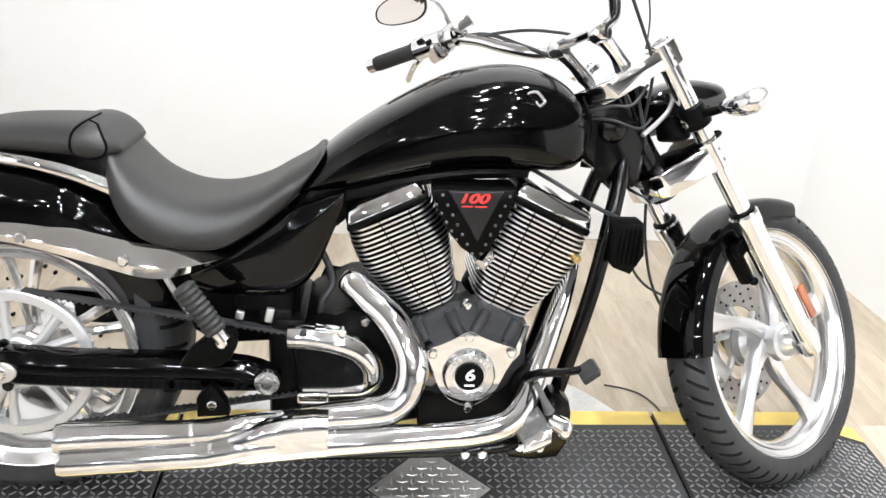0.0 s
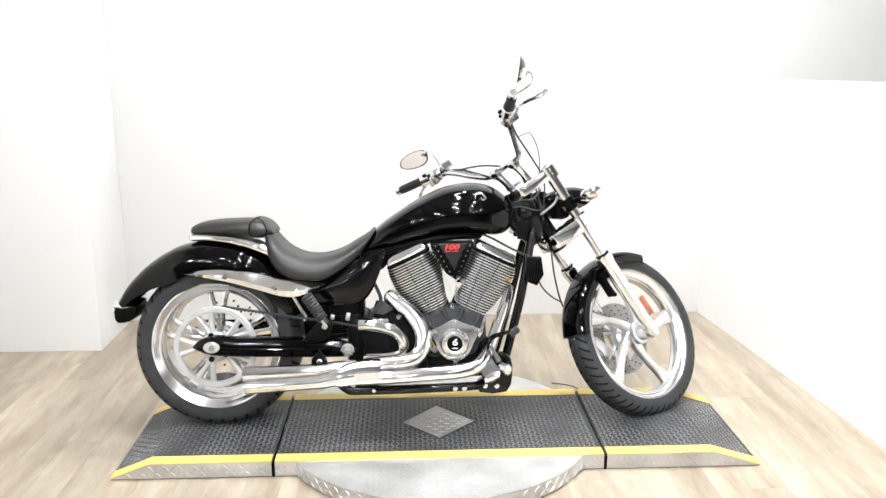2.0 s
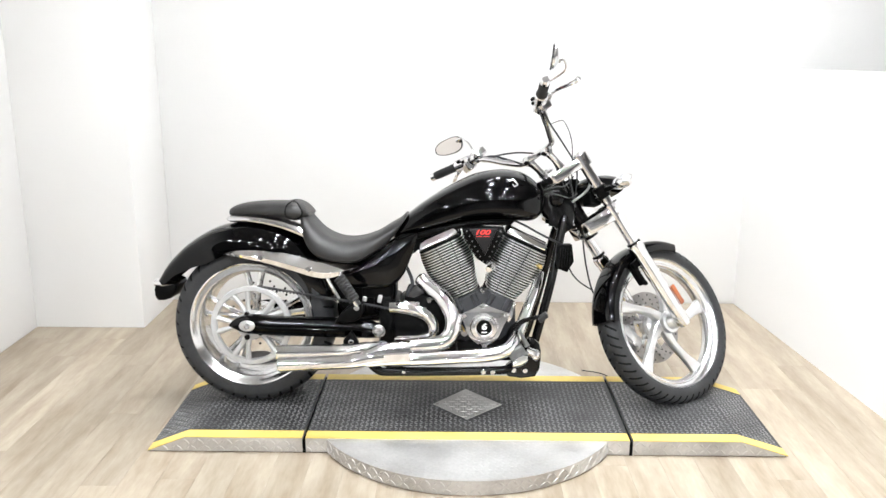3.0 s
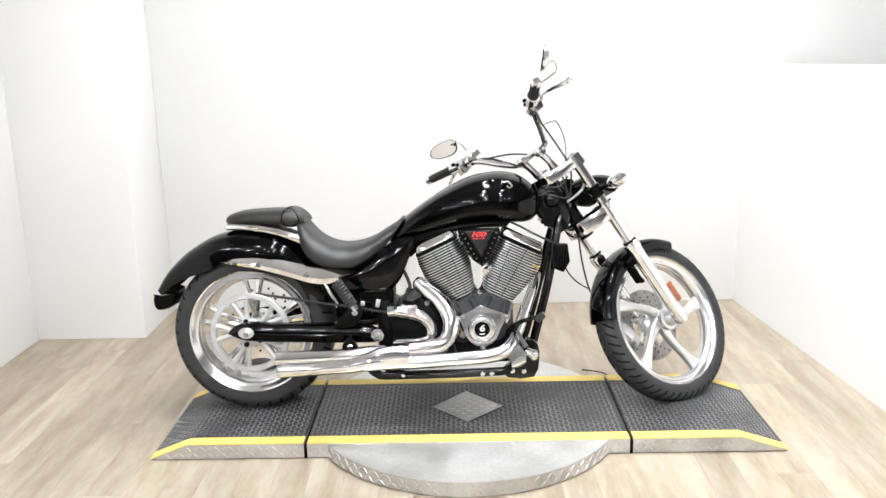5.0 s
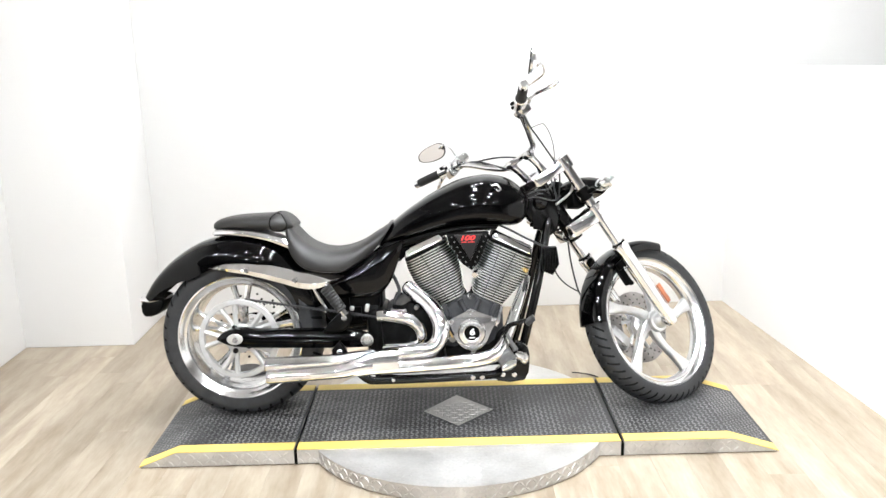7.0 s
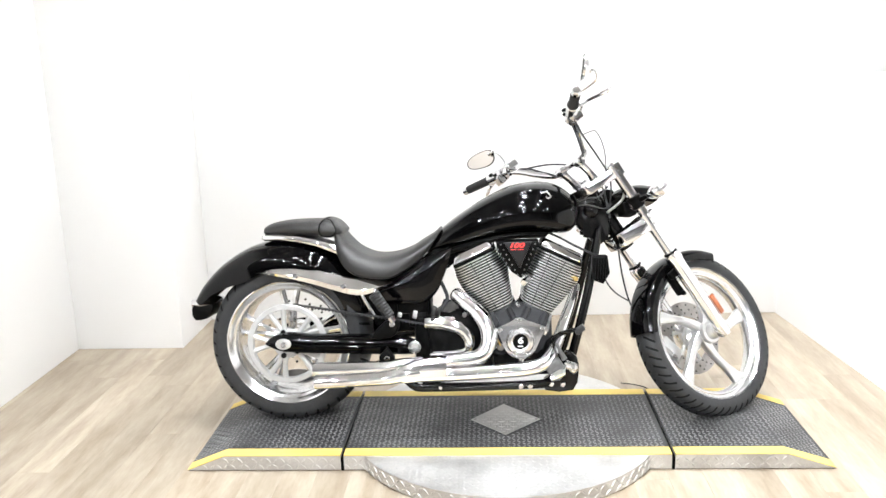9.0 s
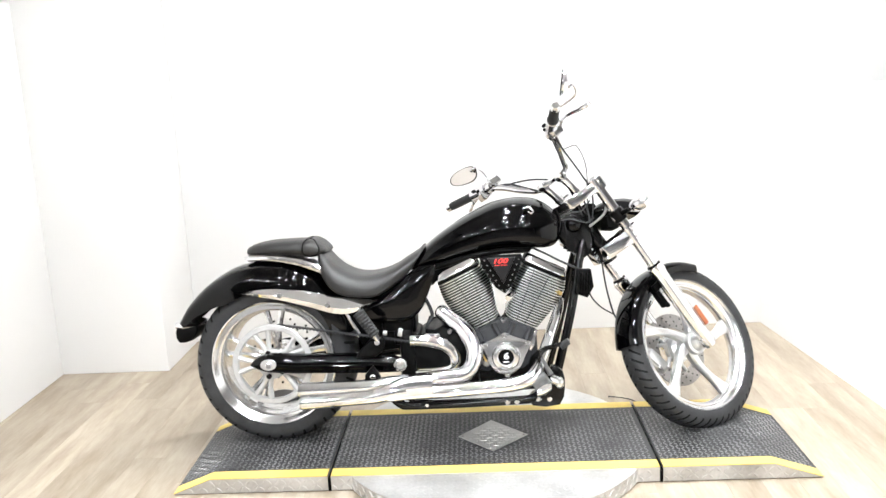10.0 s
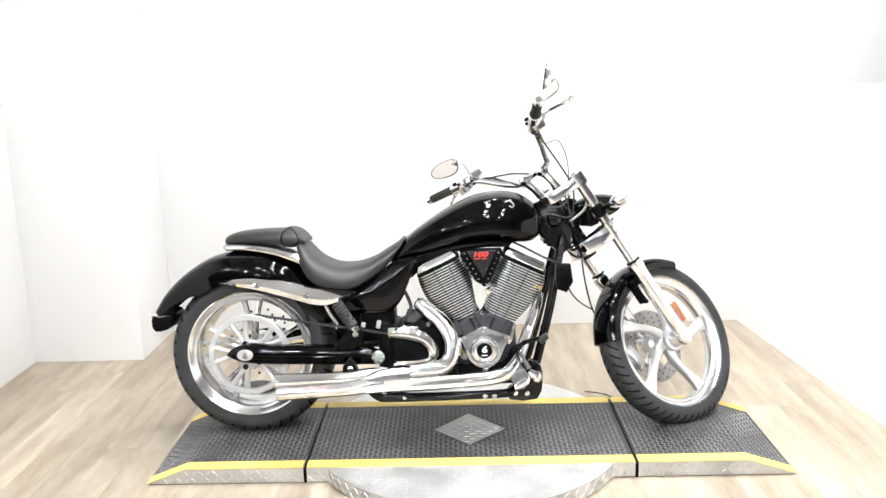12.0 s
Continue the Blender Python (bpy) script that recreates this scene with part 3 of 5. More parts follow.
lathe(bm, [(0.0, -0.078), (0.022, -0.078), (0.026, -0.07), (0.03, -0.066), (0.033, -0.05), (0.043, -0.046), (0.045, -0.03), (0.034, -0.022), (0.034, 0.03), (0.05, 0.04),
           (0.052, 0.058), (0.0, 0.058)], n=48, closed=False)
part("hub", bm, BRIGHT, front_wheel)
for k in range(5):
    bm = bm_new()
    a0 = 2 * math.pi * k / 5 - 0.86
    loops = []
    for i in range(13):
        t = i / 12
        r = 0.028 + 0.206 * t
        a = a0 + 0.95 * t ** 0.8 - 0.35 * t * t
        w = 0.023 - 0.008 * math.sin(math.pi * t) + 0.010 * t ** 4
        h = 0.02 - 0.006 * t
        er, et = np.array((math.cos(a), 0, math.sin(a))), np.array((-math.sin(a), 0, math.cos(a)))
        c0 = er * r
        lp = []
        for s in range(12):
            q = 2 * math.pi * s / 12
            cs, sn = math.cos(q), math.sin(q)
            lp.append(c0 + et * w * (abs(cs) ** 0.7) * (1 if cs > 0 else -1) + np.array((0, h, 0)) * (abs(sn) ** 0.7) * (1 if sn > 0 else -1))
        loops.append(lp)
    rings(bm, loops)
    part("spoke", bm, BRIGHT, front_wheel)
bm = bm_new()
disc_mesh(bm, 0.072, 0.088, 0.146, 0.005)
front_disc = part("brake_disc", bm, STEEL, front_wheel, "drilled steel brake disc")
bm = bm_new()
for k in range(54):
    a = 2 * math.pi * k / 54
    r = (0.1, 0.116, 0.134)[k % 3]
    knob(bm, (r * math.cos(a), 0.0675, r * math.sin(a)), (r * math.cos(a), 0.0765, r * math.sin(a)), 0.003, 8)
tagged(part("drilled_pattern", bm, BLACK, front_disc, "dark drilled holes"), kind="stuff")
for k in range(6):
    bm = bm_new()
    a = 2 * math.pi * k / 6
    tube(bm, [(0.05 * math.cos(a), 0.068, 0.05 * math.sin(a)), (0.092 * math.cos(a + 0.25), 0.072, 0.092 * math.sin(a + 0.25))], 0.008, 8)
    part("carrier_arm", bm, SATIN, front_disc)
bm = bm_new()
lathe(bm, [(0.04, 0.06), (0.056, 0.06), (0.056, 0.076), (0.04, 0.076)], n=32)
part("disc_carrier", bm, SATIN, front_disc)
bm = bm_new()
box(bm, (-0.125, 0.082, 0.035), (0.05, 0.05, 0.12), 0.012, Matrix.Rotation(radians(-14), 4, "Y"), 3)
caliper = part("brake_caliper", bm, SATIN, front_wheel, "silver brake caliper")
bm = bm_new()
box(bm, (-0.122, 0.056, 0.035), (0.042, 0.014, 0.095), 0.006, Matrix.Rotation(radians(-14), 4, "Y"), 2)
part("caliper_half", bm, SATIN, caliper)
for k in (-0.03, 0.03):
    bm = bm_new()
    knob(bm, (-0.125 + k * 0.25, 0.056, 0.035 + k), (-0.125 + k * 0.25, 0.05, 0.035 + k), 0.012, 14)
    part("caliper_bolt", bm, STEEL, caliper)

# -- fork, clamps, bars, in the frame of the turned fork --
HW, OFF = 0.101, 0.0724
for s in (-1, 1):
    bm = bm_new()
    tube(bm, [(OFF, s * HW, 0.096), (OFF, s * HW, -0.36)], 0.0205, 24, smooth=False)
    tubeob = fpart("fork_tube", bm, CHROME, "chromed upper fork tube")
    bm = bm_new()
    lathe(bm, [(0.0, 0.107), (0.012, 0.107), (0.018, 0.102), (0.0215, 0.095), (0.0, 0.095)], (OFF, s * HW, 0), 20, "z", False)
    part("fork_cap", bm, CHROME, tubeob)
    bm = bm_new()
    lathe(bm, [(0.0, -0.304), (0.026, -0.304), (0.0315, -0.310), (0.0315, -0.333), (0.029, -0.342), (0.028, -0.39), (0.027, -0.57), (0.0255, -0.665), (0.022, -0.682), (0.0, -0.684)],
          (OFF, s * HW, 0), 28, "z", False)
    slider = fpart("fork_slider", bm, CHROME, "polished lower fork leg")
    bm = bm_new()
    lathe(bm, [(0.021, -0.298), (0.027, -0.300), (0.028, -0.308), (0.021, -0.310)], (OFF, s * HW, 0), 24, "z")
    part("dust_seal", bm, BLACK, slider)
    bm = bm_new()
    box(bm, (OFF + 0.004, s * (HW - 0.002), -0.655), (0.062, 0.036, 0.05), 0.012, None, 3)
    part("axle_clamp", bm, POLISHED, slider)
    bm = bm_new()
    knob(bm, (FC[0], s * (HW - 0.050), FC[2]), (FC[0], s * (HW - 0.012), FC[2]), 0.017, 18, 0.9)
    part("axle_spacer", bm, BLACK, slider, "black axle spacer")
    bm = bm_new()
    box(bm, (OFF + 0.026, s * (HW + 0.026), -0.563), (0.021, 0.008, 0.084), 0.003)
    part("reflector", bm, ORANGE, slider, "amber side reflector")
    bm = bm_new()
    box(bm, (OFF - 0.03, s * (HW - 0.045), -0.415), (0.026, 0.03, 0.10), 0.008)
    box(bm, (OFF - 0.02, s * (HW - 0.03), -0.38), (0.05, 0.02, 0.03), 0.006)
    knob(bm, (OFF - 0.034, s * (HW - 0.032), -0.46), (OFF - 0.034, s * (HW - 0.02), -0.46), 0.009, 12)
    part("fender_bracket", bm, BLACK, slider, "black fender bracket")
for nm, k0, k1, u0 in (("upper_triple_clamp", 0.052, 0.094, -0.03), ("lower_triple_clamp", -0.185, -0.128, -0.02)):
    bm = bm_new()
    b2 = bmesh.new()
    outl = [(OFF + 0.034, -HW - 0.018), (OFF + 0.034, HW + 0.018), (OFF - 0.026, HW + 0.018), (u0 - 0.02, HW - 0.05), (u0 - 0.035, 0), (u0 - 0.02, -HW + 0.05), (OFF - 0.026, -HW - 0.018)]
    lo = [b2.verts.new((x, y, k0)) for x, y in outl]
    hi = [b2.verts.new((x, y, k1)) for x, y in outl]
    b2.faces.new(lo)
    b2.faces.new(hi[::-1])
    for i in range(len(outl)):
        j = (i + 1) % len(outl)
        b2.faces.new((lo[i], lo[j], hi[j], hi[i]))
    bmesh.ops.bevel(b2, geom=b2.edges[:], offset=0.006, segments=2, profile=0.5, affect="EDGES", clamp_overlap=True)
    me = bpy.data.meshes.new("t")
    b2.to_mesh(me)
    b2.free()
    bm.from_mesh(me)
    bpy.data.meshes.remove(me)
    clamp = fpart(nm, bm, CHROME, "chromed fork clamp")
    for s in (-1, 1):
        bm = bm_new()
        lathe(bm, [(0.022, k0 - 0.004), (0.033, k0 - 0.002), (0.034, k1 + 0.004), (0.022, k1 + 0.006)], (OFF, s * HW, 0), 24, "z")
        part("clamp_collar", bm, CHROME, clamp)
        bm = bm_new()
        for kk in (0.3, 0.75):
            z = k0 + (k1 - k0) * kk
            knob(bm, (OFF - 0.012, s * (HW + 0.022), z), (OFF - 0.012, s * (HW + 0.031), z), 0.006, 10)
        part("pinch_bolt", bm, STEEL, clamp)
bm = bm_new()
tube(bm, [(0, 0, 0.06), (0, 0, -0.2)], 0.03, 24, smooth=False)
fpart("steering_stem", bm, FRAME, "black steering stem")
for s in (-1, 1):
    bm = bm_new()
    tube(bm, [(0.012, s * 0.052, 0.09), (0.004, s * 0.054, 0.13), (-0.008, s * 0.056, 0.168)], [0.017, 0.014, 0.016], 16)
    riser = fpart("bar_riser", bm, CHROME, "chromed handlebar riser")
    bm = bm_new()
    lathe(bm, [(0.0, -0.017), (0.016, -0.017), (0.0195, -0.012), (0.0195, 0.012), (0.016, 0.017), (0.0, 0.017)], (-0.011, s * 0.056, 0.179), 24, "y", False)
    part("riser_clamp", bm, CHROME, riser)
BAR = [(-0.012, 0.0, 0.178), (-0.012, 0.06, 0.178), (-0.018, 0.115, 0.184), (-0.040, 0.168, 0.228), (-0.057, 0.217, 0.275), (-0.078, 0.256, 0.306), (-0.104, 0.293, 0.322), (-0.165, 0.44, 0.355)]
bm = bm_new()
tube(bm, [(x, -y, z) for x, y, z in BAR[:0:-1]] + BAR, 0.0127, 16, 8)
bars = fpart("handlebar", bm, CHROME, "chromed swept-back handlebar", m=BARS)
GA, GB = np.array((-0.114, 0.318, 0.3275)), np.array((-0.171, 0.454, 0.3585))
for s in (-1, 1):
    fl = np.array((1, s, 1))
    ga, gb = GA * fl, GB * fl
    d = (gb - ga) / np.linalg.norm(gb - ga)
    bm = bm_new()
    gs, ge = (ga + d * 0.024, gb - d * 0.012) if s > 0 else (ga + d * 0.042, gb - d * 0.012)
    tube(bm, [gs, gs + d * 0.006, gs + d * 0.01, ge - d * 0.01, ge - d * 0.004, ge], [0.019, 0.02, 0.0175, 0.0175, 0.0165, 0.014], 20, smooth=False)
    grip = part("grip", bm, GRIP, bars, "black rubber grip")
    bm = bm_new()
    tube(bm, [ge - d * 0.001, ge + d * 0.018, ge + d * 0.024], [0.0165, 0.0165, 0.011], 18, smooth=False)
    part("bar_end", bm, CHROME, grip)
    bm = bm_new()
    tube(bm, [ga - d * 0.055, ga - d * 0.052, gs - d * 0.004, gs], [0.02, 0.0245, 0.0245, 0.021], 20, smooth=False)
    box(bm, tuple(ga - d * 0.03 + np.array((0.0, 0, -0.016))), (0.05, 0.05, 0.044), 0.010)
    house = part("switch_housing", bm, CHROME, bars, "chromed switch housing")
    for q, zz in ((0.02, 0.02), (0.038, 0.012)):
        bm = bm_new()
        box(bm, tuple(ga - d * q + np.array((-0.022, 0, zz))), (0.014, 0.016, 0.012), 0.004)
        part("switch_button", bm, BLACK, house)
    bm = bm_new()
    pm = ga - d * 0.075
    box(bm, tuple(pm + np.array((0.026, 0, 0.010))), (0.058, 0.058, 0.038), 0.011, None, 3)
    tube(bm, [pm - d * 0.008, pm + d * 0.008], 0.022, 18, smooth=False)
    perch = part("lever_perch", bm, CHROME, bars, "chromed lever perch and reservoir")
    bm = bm_new()
    tip = np.array((-0.014, 0.0, -0.044) if s > 0 else (0.010, -0.011, -0.028))
    tube(bm, [pm + (0.04, 0, -0.004), ga + (0.052, s * 0.0, -0.008), (ga + gb) / 2 + (0.045, 0, -0.012) + tip / 2, gb + (0.078, s * 0.004, -0.030) + tip, gb + (0.092, s * 0.014, -0.028) + tip],
         [0.009, 0.0085, 0.0075, 0.0075, 0.0105], 10)
    part("hand_lever", bm, CHROME, perch)
    # mirror on a bent stem
    bm = bm_new()
    mc = np.array((-0.037, 0.424, 0.425) if s > 0 else (-0.056, -0.428, 0.413))
    if s > 0:
        stem = [pm + (0.012, 0, 0.026), pm + (0.02, 0.004, 0.062), pm + (0.03, 0.03, 0.094), mc + (0.018, -0.085, -0.004), mc + (0.012, -0.052, -0.002)]
    else:
        stem = [pm + (0.045, 0, 0.026), pm + (0.05, -0.02, 0.05), mc + (0.048, 0.045, -0.055), mc + (0.044, 0.014, -0.026), mc + (0.014, 0.006, -0.022)]
    tube(bm, stem, [0.0055, 0.005, 0.005, 0.005, 0.007], 10)
    mirror = fpart("mirror", bm, CHROME, "chromed rear-view mirror on a bent stem", m=BARS)
    turn = BARS.inverted() @ Matrix.Translation(BARS @ Vector(mc)) @ Matrix.Rotation(radians(56 if s > 0 else -5), 4, "Z") @ Matrix.Rotation(radians(8), 4, "Y") @ Matrix.Rotation(radians(-17 if s > 0 else 6), 4, "X")
    outl = []
    for k in range(28):
        a = 2 * math.pi * k / 28
        cs, sn = math.cos(a), math.sin(a)
        yy = (0.070 if s > 0 else 0.060) * abs(cs) ** 0.8 * (1 if cs > 0 else -1)
        zz = (0.035 if s > 0 else 0.046) * abs(sn) ** 0.8 * (1 if sn > 0 else -1) * (1 - 0.18 * s * cs)
        outl.append((yy, zz))
    bm = bm_new()
    loops = [[(x, y * q, z * q) for y, z in outl] for x, q in ((-0.004, 0.97), (-0.002, 1.0), (0.006, 0.98), (0.014, 0.8), (0.02, 0.45))]
    rings(bm, loops)
    shell = part("mirror_shell", bm, CHROME, mirror, "", turn)
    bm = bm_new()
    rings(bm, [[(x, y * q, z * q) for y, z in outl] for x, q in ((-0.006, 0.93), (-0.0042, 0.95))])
    part("tinted_mirror_glass", bm, MIRROR, mirror, "mirror glass with its beige reflection tinted in", turn)
    bm = bm_new()
    ringp = [(y, z) for y, z in outl]
    rings(bm, [[(x, y * q, z * q) for y, z in ringp] for x, q in ((-0.0058, 0.935), (-0.0066, 0.965), (-0.0058, 1.0), (-0.003, 1.005), (-0.0035, 0.94))], False, True)
    part("mirror_rim", bm, FRAME, mirror, "dark rim", turn)
    # turn signal
    bm = bm_new()
    tube(bm, [(OFF, s * 0.120, -0.068), (OFF + 0.003, s * 0.168, -0.068)], [0.011, 0.0085], 12, smooth=False)
    lathe(bm, [(0.0205, -0.094), (0.028, -0.09), (0.028, -0.046), (0.0205, -0.042)], (OFF, s * HW, 0), 20, "z")
    sig = fpart("front_turn_signal", bm, BLACK, "chromed bullet turn signal on a black stalk")
    bm = bm_new()
    loops = []
    for t, r in ((0.0, 0.009), (0.014, 0.017), (0.033, 0.026), (0.056, 0.031), (0.078, 0.029), (0.094, 0.019), (0.101, 0.007)):
        y = s * (0.162 + t)
        loops.append([(OFF + 0.006 + 1.15 * r * math.cos(2 * math.pi * k / 18), y, -0.066 + 0.85 * r * math.sin(2 * math.pi * k / 18)) for k in range(18)])
    rings(bm, loops)
    part("signal_shell", bm, CHROME, sig)
    bm = bm_new()
    egg(bm, (OFF + 0.014, s * 0.218, -0.074), (0.022, 0.028, 0.018))
    part("signal_lens", bm, ORANGE, sig, "amber lens")

# headlamp: a pointed black shell
HD = Matrix.Translation((0.150, 0, -0.068)) @ Matrix.Rotation(RAKE, 4, "Y")
bm = bm_new()
loops = []
for t, w, h, dz in ((-0.10, 0.02, 0.016, 0.0), (-0.075, 0.05, 0.04, 0.0), (-0.03, 0.075, 0.062, 0.0), (0.02, 0.084, 0.070, 0.0), (0.055, 0.086, 0.070, -0.002), (0.075, 0.084, 0.068, -0.004)):
    lp = []
    for k in range(28):
        a = 2 * math.pi * k / 28
        cs, sn = math.cos(a), math.sin(a)
        tip = 0.03 if sn > 0 else -0.012
        lp.append((t + (tip * abs(sn) ** 2 if t > 0.04 else 0), w * abs(cs) ** 0.8 * (1 if cs > 0 else -1), dz + h * abs(sn) ** 0.8 * (0.8 if sn > 0 else -0.38)))
    loops.append(lp)
rings(bm, loops)
headlamp = part("headlamp", bm, LACQUER, bike, "black pointed headlamp shell", FORK @ HD)
bm = bm_new()
egg(bm, (0.058, 0, 0.010), (0.014, 0.070, 0.030))
part("headlamp_lens", bm, CLEARLENS, headlamp, "clear lens")
bm = bm_new()
box(bm, (-0.05, 0, -0.03), (0.09, 0.12, 0.05), 0.012)
box(bm, (-0.09, 0.03, 0.02), (0.05, 0.05, 0.05), 0.01)
box(bm, (-0.07, -0.05, -0.06), (0.06, 0.05, 0.05), 0.01)
part("headlamp_bracket", bm, BLACK, headlamp, "black bracket and wiring bundle")
bm = bm_new()
knob(bm, (-0.075, -0.085, -0.055), (-0.075, -0.10, -0.055), 0.014, 14)
part("bracket_bolt", bm, POLISHED, headlamp)

# front fender
bm = bm_new()
loops = []
for i in range(25):
    a = radians(43 + 103 * i / 24)
    er = np.array((math.cos(a), 0, math.sin(a)))
    taper = min(1, i / 4 + 0.55, (24 - i) / 3 + 0.75)
    lp = []
    for sgn, rr0, drop, hw in ((1, 0.333, 0.046, 0.062), (-1, 0.329, 0.044, 0.058)):
        sec = []
        for k in range(13):
            q = -math.pi / 2 + math.pi * k / 12
            sy, cz = math.sin(q), math.cos(q)
            y = hw * abs(sy) ** 0.55 * (1 if sy > 0 else -1)
            r = rr0 - drop * (0.75 + 0.25 * taper) * (1 - abs(cz) ** 0.6)
            sec.append(np.array((FC[0], 0, FC[2])) + er * r + np.array((0, y, 0)))
        lp += sec[::sgn]
    loops.append(lp)
rings(bm, loops)
fpart("front_fender", bm, GLOSS, "gloss black front fender", 50)

# cables and hoses at the bars
for name, mat_, r, pts in (
        ("throttle_cable", RUBBER, 0.0034, [(-0.104, -0.275, 0.316), (-0.071, -0.23, 0.267), (-0.026, -0.18, 0.208), (0.009, -0.14, 0.149), (0.041, -0.10, 0.089), (0.050, -0.06, 0.03), (-0.01, 0.0, -0.08)]),
        ("brake_hose", RUBBER, 0.0019, [(-0.062, -0.225, 0.262), (0.006, -0.202, 0.250), (0.051, -0.162, 0.232), (0.074, -0.128, 0.186), (0.074, -0.09, 0.125), (0.045, 0.0, 0.0)]),
        ("clutch_cable", RUBBER, 0.0036, [(-0.05, 0.26, 0.276), (0.0, 0.19, 0.248), (0.03, 0.11, 0.211), (0.05, 0.02, 0.147), (0.04, -0.03, 0.055), (-0.03, -0.05, -0.06)]),
        ("wiring_sleeve", RUBBER, 0.0046, [(-0.07, 0.30, 0.295), (-0.02, 0.23, 0.265), (0.0, 0.17, 0.212), (-0.005, 0.11, 0.175), (0.0, 0.05, 0.12), (-0.01, 0.03, 0.0)]),
        ("wiring_sleeve", RUBBER, 0.003, [(-0.129, -0.285, 0.328), (-0.102, -0.24, 0.285), (-0.068, -0.19, 0.238), (-0.036, -0.14, 0.205), (-0.022, -0.09, 0.186), (0.0, -0.05, 0.13), (-0.01, -0.03, 0.0)]),
        ("front_brake_line", RUBBER, 0.0035, [(0.0, 0.04, -0.18), (-0.02, 0.1, -0.3), (-0.05, 0.12, -0.42), (-0.06, 0.1, -0.56), (-0.06, 0.09, -0.62)]),
        ("hose_loop", SATIN, 0.0048, [(0.065, -0.05, 0.085), (0.102, -0.06, 0.056), (0.100, -0.065, 0.005), (0.056, -0.065, -0.034), (-0.035, -0.06, -0.036)])):
    bm = bm_new()
    tube(bm, pts, r, 8, 8)
    fpart(name, bm, mat_, m=FORK @ Matrix.Rotation(radians(-3.6), 4, "Z"))

# -- frame --
bm = bm_new()
slab(bm, [(1.105, 0.80), (1.150, 0.835), (1.205, 0.815), (1.250, 0.72), (1.225, 0.66), (1.19, 0.645), (1.155, 0.69), (1.12, 0.715)], -0.055, 0.055, 0.018, 3, 3)
egg(bm, (1.172, -0.055, 0.778), (0.03, 0.018, 0.03))
box(bm, (1.165, 0, 0.80), (0.075, 0.09, 0.05), 0.012)
bpart("steering_head", bm, FRAME, "black cast steering head")
bm = bm_new()
tube(bm, [(1.16, 0, 0.755), (0.95, 0, 0.735), (0.75, 0, 0.69), (0.58, 0, 0.60), (0.5, 0, 0.48)], [0.035, 0.036, 0.036, 0.032, 0.03], 14)
bpart("backbone_tube", bm, FRAME)
for s in (-1, 1):
    bm = bm_new()
    run = [(1.207, s * 0.035, 0.72), (1.184, s * 0.085, 0.64), (1.150, s * 0.115, 0.48), (1.112, s * 0.125, 0.33), (1.074, s * 0.13, 0.20), (1.035, s * 0.135, 0.148),
           (0.95, s * 0.14, 0.135), (0.7, s * 0.14, 0.130), (0.56, s * 0.13, 0.135), (0.52, s * 0.06, 0.17)]
    tube(bm, run, 0.0165, 14)
    bpart("cradle_tube", bm, FRAME, "black frame cradle tube")
bm = bm_new()
slab(bm, [(0.985, 0.125), (1.085, 0.125), (1.105, 0.19), (1.10, 0.25), (1.06, 0.27), (1.03, 0.2), (0.98, 0.165)], -0.195, -0.15, 0.006, 2, 2)
plate = bpart("front_frame_plate", bm, FRAME, "black forged mounting plate")
for x, z in ((1.047, 0.148), (1.005, 0.150)):
    bm = bm_new()
    knob(bm, (x, -0.19, z), (x, -0.202, z), 0.0095, 12)
    part("bolt", bm, CHROME, plate)
bm = bm_new()
tube(bm, [(0.46, -0.19, 0.185), (0.50, -0.2, 0.152), (0.56, -0.2, 0.143), (0.9, -0.2, 0.148), (1.0, -0.19, 0.158)], [0.014, 0.016, 0.0145, 0.0145, 0.014], 12)
rail = bpart("lower_rail", bm, FRAME, "black lower frame rail")
for x in (0.598, 0.892, 0.926):
    bm = bm_new()
    knob(bm, (x, -0.21, 0.148), (x, -0.225, 0.148), 0.0095 if x > 0.7 else 0.007, 12)
    part("bolt", bm, CHROME, rail)

# -- tank --
bm = bm_new()
TS = [(0.535, 0.660, 0.636, 0.022), (0.545, 0.672, 0.630, 0.058), (0.567, 0.686, 0.628, 0.081), (0.61, 0.722, 0.639, 0.100), (0.66, 0.761, 0.652, 0.115), (0.73, 0.807, 0.672, 0.130),
      (0.80, 0.846, 0.688, 0.142), (0.87, 0.876, 0.698, 0.149), (0.94, 0.889, 0.702, 0.152), (1.0, 0.888, 0.698, 0.149), (1.05, 0.875, 0.694, 0.141), (1.085, 0.852, 0.699, 0.127),
      (1.108, 0.825, 0.716, 0.107), (1.122, 0.797, 0.740, 0.072), (1.127, 0.780, 0.758, 0.035)]
xs = [q[0] for q in TS]
loops = []
sub = curve_through([(q[0], q[1], q[2]) for q in TS], 4)
hws = [q[0] for q in curve_through([(q[3], 0, 0) for q in TS], 4)]
